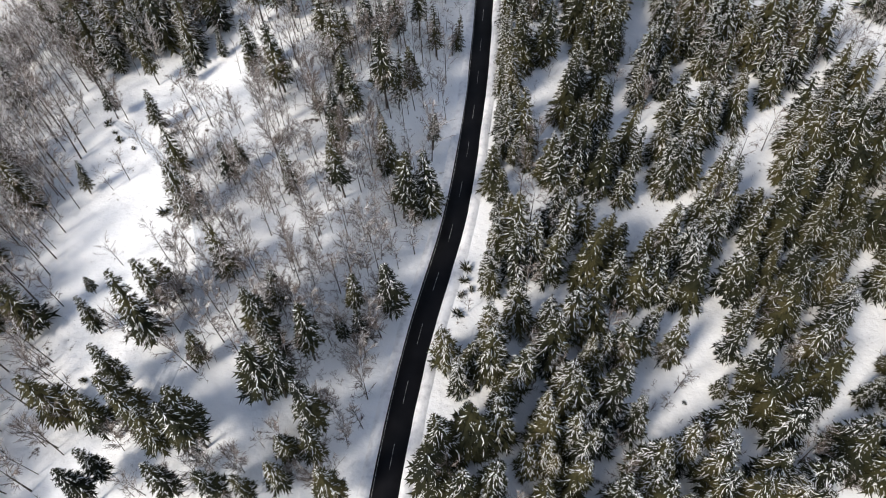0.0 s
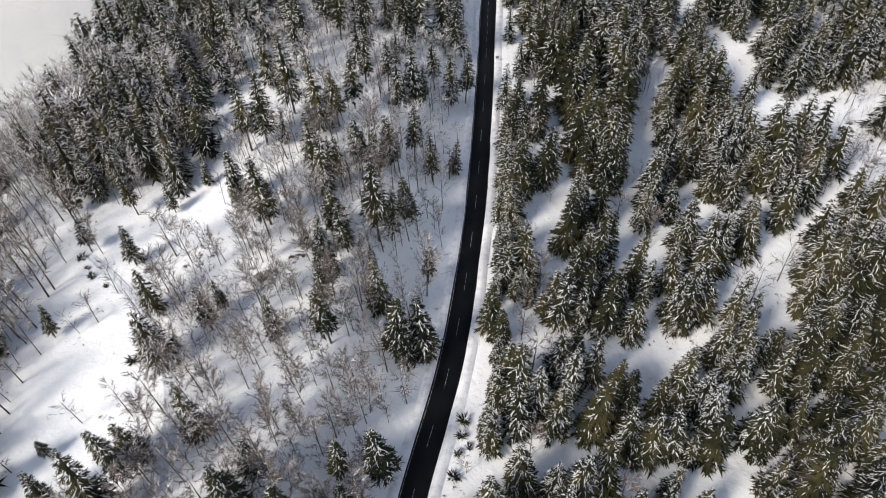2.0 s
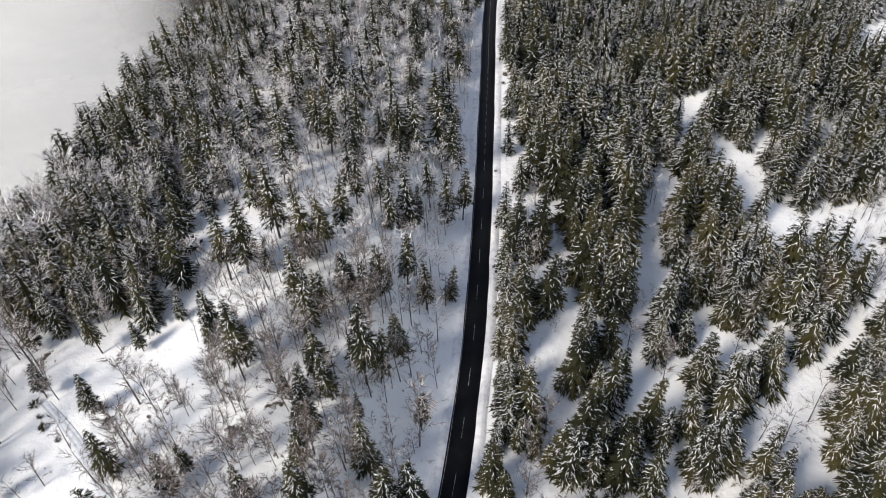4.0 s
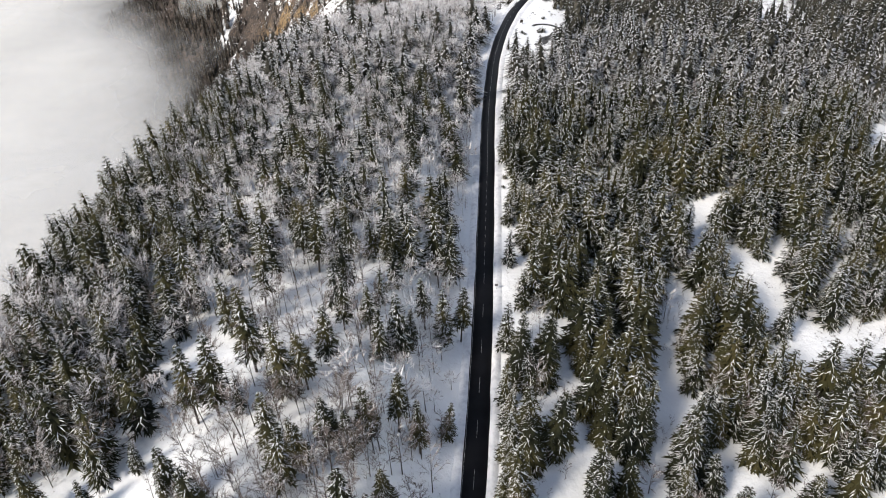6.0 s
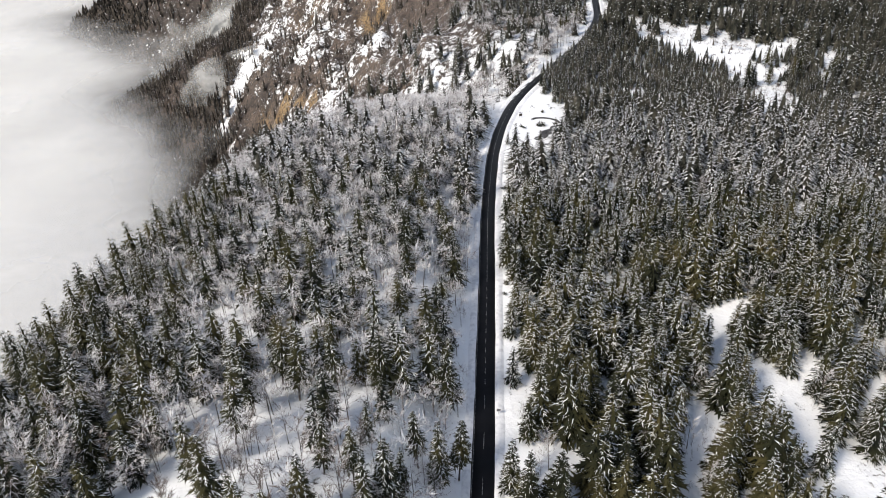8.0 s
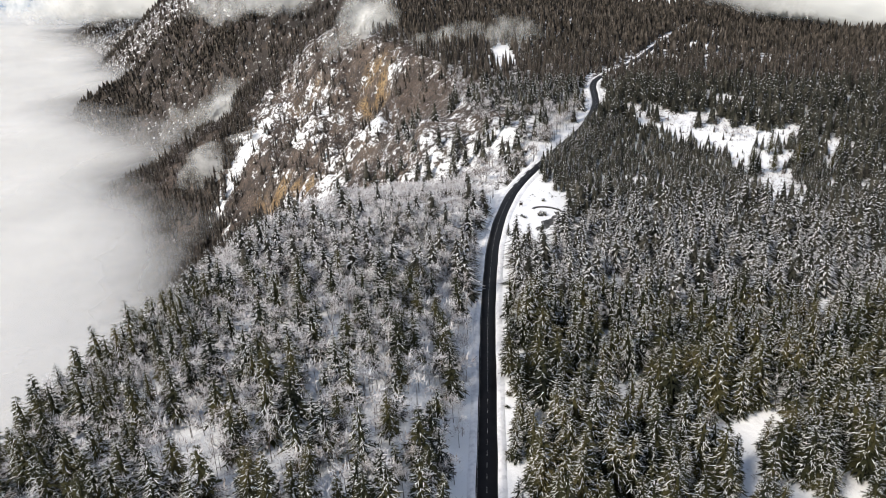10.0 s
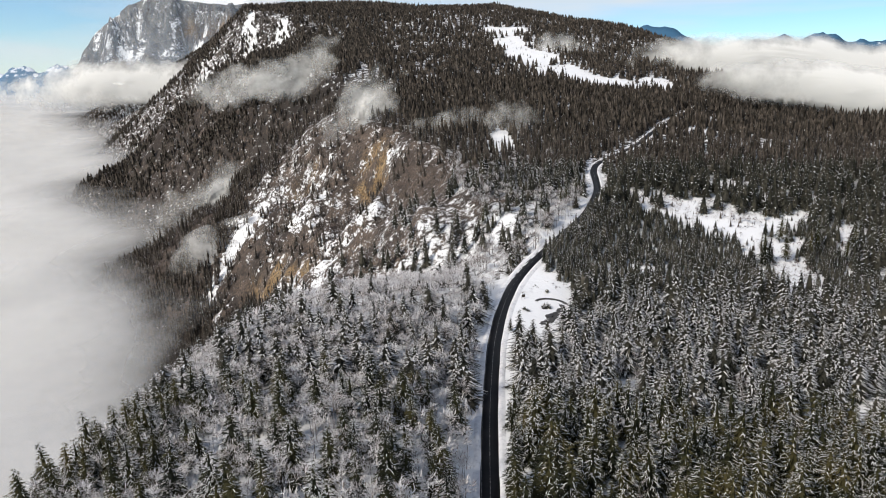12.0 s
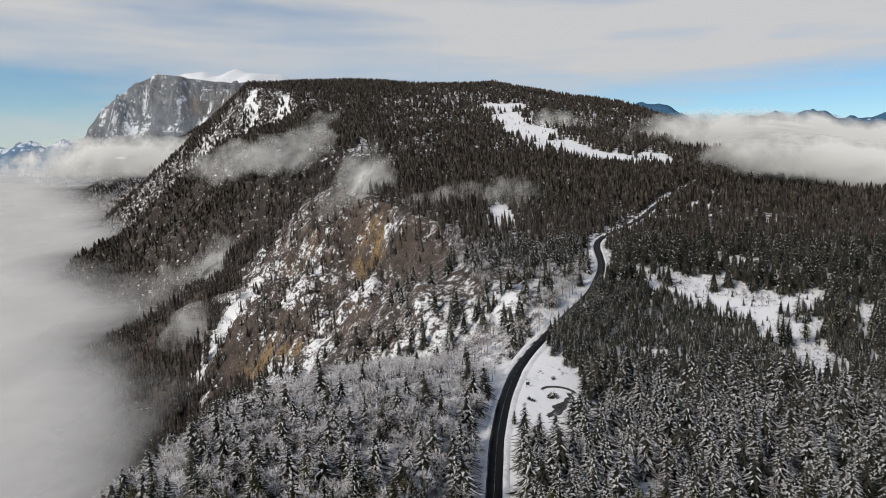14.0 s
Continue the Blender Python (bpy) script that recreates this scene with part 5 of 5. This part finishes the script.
# centre line, dash by dash: first long gaps, then short ones, unbroken in the bend
LINE = [(-126.9, 235, 14.3, 5.4), (240.2, 290, 4.6, 2.3), (292, 460, 12.0, 11.4), (461, 525, 6.2, 3.2), (528, 960, 9.0, 4.5)]
for start, stop, cycle, run in LINE:
    for y0 in np.arange(start, stop, cycle):
        ys = np.linspace(y0, y0 + run, 6)
        cols = [np.stack([road_x(ys) + o, ys, rise(ys) + 0.066], 1) for o in (-0.055, 0.055)]
        dash = new("dash", mesh_of("dash", np.stack(cols, 1).reshape(-1, 3), grid_tris(6, 2)[:, ::-1], [PAINT]))
        dash.parent = road
for side in (-1, 1):
    ys = np.arange(-140, 1080, 4.0)
    cols = [np.stack([road_x(ys) + side * (2.72 + o), ys, rise(ys) + 0.012], 1) for o in ((-0.06, 0.06))]
    line = new("edge_line", mesh_of("edge_line", np.stack(cols, 1).reshape(-1, 3), grid_tris(len(ys), 2)[:, ::-1], [PAINT]))
    line.parent = road


def box_mesh(bm, x, y, z, sx, sy, sz, bevel=0.0):
    r = bmesh.ops.create_cube(bm, size=1.0, matrix=Matrix.LocRotScale((x, y, z), None, (sx, sy, sz)))
    if bevel:
        bmesh.ops.bevel(bm, geom=list({e for v in r["verts"] for e in v.link_edges}), offset=bevel, segments=1, affect="EDGES")
    return bm


def rod(bm, x, y, z0, z1, radius):
    bmesh.ops.create_cone(bm, cap_ends=True, segments=10, radius1=radius, radius2=radius, depth=z1 - z0, matrix=Matrix.Translation((x, y, (z0 + z1) / 2)))
    return bm


def road_sign(x, y):
    ob = new("road_sign")
    z = float(height(x, y))
    ob.matrix_basis = pose(x, y, z, 0, 0, 4)
    part("post", rod(bmesh.new(), 0, 0, -0.3, 2.5, 0.045), METAL, ob)
    part("panel", box_mesh(bmesh.new(), 0, -0.06, 1.95, 1.1, 0.03, 1.0, 0.01), PANEL_GREY, ob, "grey sheet-metal panel")
    part("snow_cap", box_mesh(bmesh.new(), 0, -0.06, 2.49, 1.12, 0.10, 0.09, 0.03), SNOW_LOAD, ob, "thin cap of snow")
    return tagged(ob, "grey rectangular road sign on a post beside the asphalt", "road sign")


def notice_board(x, y):
    ob = new("notice_board")
    ob.matrix_basis = pose(x, y, float(height(x, y)), 0, 0, 25)
    for px in (-0.9, 0.9):
        part("post", box_mesh(bmesh.new(), px, 0, 1.1, 0.14, 0.14, 2.8, 0.01), WOOD, ob)
    part("panel", box_mesh(bmesh.new(), 0, -0.1, 1.75, 2.0, 0.06, 1.5, 0.01), WOOD, ob)
    part("snow_cap", box_mesh(bmesh.new(), 0, 0, 2.6, 2.3, 0.5, 0.16, 0.06), SNOW_LOAD, ob, "cap of fresh snow")
    return tagged(ob, "dark wooden notice board with snow on top in a lay-by", "notice board")


def puddle(x, y, rx, ry, turn, seed):
    """A patch of wet bare ground with a ragged outline."""
    a, r = np.meshgrid(np.linspace(0, 2 * np.pi, 37), np.linspace(0, 1, 7), indexing="ij")
    k = r * (1 + 0.7 * rough(np.cos(a) * 2 + 9, np.sin(a) * 2 + seed, 1.1, seed))
    px, py = rx * k * np.cos(a), ry * k * np.sin(a)
    c, s = math.cos(turn), math.sin(turn)
    wx, wy = x + px * c - py * s, y + px * s + py * c
    ob = new("bare_patch", mesh_of("bare_patch", np.stack([wx, wy, height(wx, wy) + 0.09 - 0.12 * r**4], -1).reshape(-1, 3), grid_tris(37, 7), [WET], smooth=True))
    return tagged(ob, "wet bare gravel patch where the snow has melted", "pavement", kind="structure")


road_sign(20.0, 228.4)
notice_board(48.7, 457.0)
puddle(61.0, 438.5, 8.0, 2.8, 0.98, 2)
puddle(66.4, 446.0, 5.0, 2.2, 1.15, 5)
puddle(55.5, 431.5, 3.2, 1.4, 0.8, 7)
puddle(60.0, 425.0, 1.6, 0.7, 0.6, 9)
puddle(68.5, 450.5, 3.6, 1.3, 1.9, 12)
puddle(58.5, 447.0, 1.8, 1.0, 0.3, 14)


def kerb_arc(x, y, radius, a0, a1):
    """The low curved wall that rings the lay-by."""
    ang = np.linspace(a0, a1, 28)
    cols = []
    for rr, up in ((radius - 0.5, -0.4), (radius - 0.45, 0.55), (radius + 0.45, 0.6), (radius + 0.5, -0.4)):
        wx, wy = x + rr * 1.15 * np.cos(ang), y + rr * 0.8 * np.sin(ang)
        cols.append(np.stack([wx, wy, height(wx, wy) + up], 1))
    ob = new("low_wall", mesh_of("low_wall", np.stack(cols, 1).reshape(-1, 3), grid_tris(28, 4)[:, ::-1], [WET], smooth=False))
    return tagged(ob, "low curved dark stone wall around the lay-by", "low wall")


kerb_arc(63.0, 453.0, 7.0, 0.05, 2.9)


# ------------------------------------------------------------------ bushes
def bush_shape(seed):
    rnd, s = random.Random(seed), Shape()
    for k in range(70):
        a, up, l = rnd.uniform(0, 6.283), rnd.uniform(0.05, 1.4), rnd.uniform(0.6, 1.1)
        base = (math.cos(a) * rnd.uniform(0, 0.4), math.sin(a) * rnd.uniform(0, 0.4), rnd.uniform(0.0, 0.45))
        tip = (base[0] + math.cos(a) * math.cos(up) * l, base[1] + math.sin(a) * math.cos(up) * l, base[2] + math.sin(up) * l)
        c, n = math.cos(a) * 0.14, math.sin(a) * 0.14
        s.tri((base[0] - n, base[1] + c, base[2]), (base[0] + n, base[1] - c, base[2]), tip, 1 if rnd.random() < 0.72 else 2)
    s.tube((0, 0, -0.3), (0, 0, 0.5), 0.08, 0.04, 4, 0)
    return s.arrays()


BUSH_SPOTS = [(-65.3, 174, 1.5), (-61, 168, 1.0), (-63, 165, 0.9), (-68, 169, 1.1), (-88.8, 131, 1.5), (-84.4, 125.2, 1.3), (-86.5, 128, 0.8), (-67.2, 101.7, 1.8), (-91, 137, 1.2), (-80, 122, 0.8),
              (-73, 129, 1.6), (-70, 126, 1.3), (-62, 176, 1.3), (5.9, 94, 1.8), (5.3, 90.5, 1.5), (4.4, 86.5, 1.3), (6.8, 88, 1.1), (3.4, 81, 1.7), (59.4, 448.5, 2.2), (57.6, 447.2, 1.5), (61.0, 447.6, 1.6), (48.0, 443.0, 1.7), (49.5, 442.0, 1.2), (62.5, 467.6, 1.6), (26.9, 290.2, 1.5), (26, 284, 1.1),
              (137.4, 205.2, 1.6), (130, 196, 1.2), (146, 200, 1.0), (150, 188, 1.3), (141, 178, 1.1), (55, 72, 0.8), (57, 63, 0.7), (-76, 60, 1.0), (-73, 63, 0.8)]
bush_parts = split_parts("bush", bush_shape(5), [BARK, NEEDLES, SNOW_LOAD], ("stem", "foliage", "snow_load"))
for k, (x, y, size) in enumerate(BUSH_SPOTS):
    ob = new("bush")
    for pn, me in bush_parts:
        p = new(pn, me)
        p.parent = ob
        if pn != "stem":
            tagged(p, kind="stuff")
    ob.matrix_basis = pose(x, y, float(height(x, y)) - 0.05, 0, 0, 47 * k) @ Matrix.Diagonal((size, size, size, 1))
    tagged(ob, "small dark evergreen bush standing in deep snow", "bush", "bushes in the snow")
# the lone young spruces by the lay-by
for x, y, tall in ((38.3, 419.8, 7.0), (41.0, 396.0, 8.0), (47.0, 399.0, 9.0)):
    plant(3, x, y, tall, False)


# ------------------------------------------------------------------ wheel track in the snow field
TRACK = varied("packed_snow", [(0.3, (0.50, 0.53, 0.58)), (0.7, (0.70, 0.72, 0.76))], 0.9, 0.6, bump_scale=2.0, depth=0.2)
track_y = np.linspace(52, 132, 40)
track_x = np.where(track_y < 82, -55 - 0.006 * (track_y - 82) ** 2, -55 - 0.013 * (track_y - 82) ** 2)
cols = []
for o, up in ((-1.7, -0.03), (-1.3, 0.24), (-0.95, 0.04), (-0.5, 0.2), (0.5, 0.2), (0.95, 0.04), (1.3, 0.24), (1.7, -0.03)):
    cols.append(np.stack([track_x + o, track_y, height(track_x + o, track_y) + up], 1))
tagged(new("snow_track", mesh_of("snow_track", np.stack(cols, 1).reshape(-1, 3), grid_tris(40, 8)[:, ::-1], [TRACK], smooth=True)),
       "curving wheel track pressed into the snow field", "track", kind="structure")
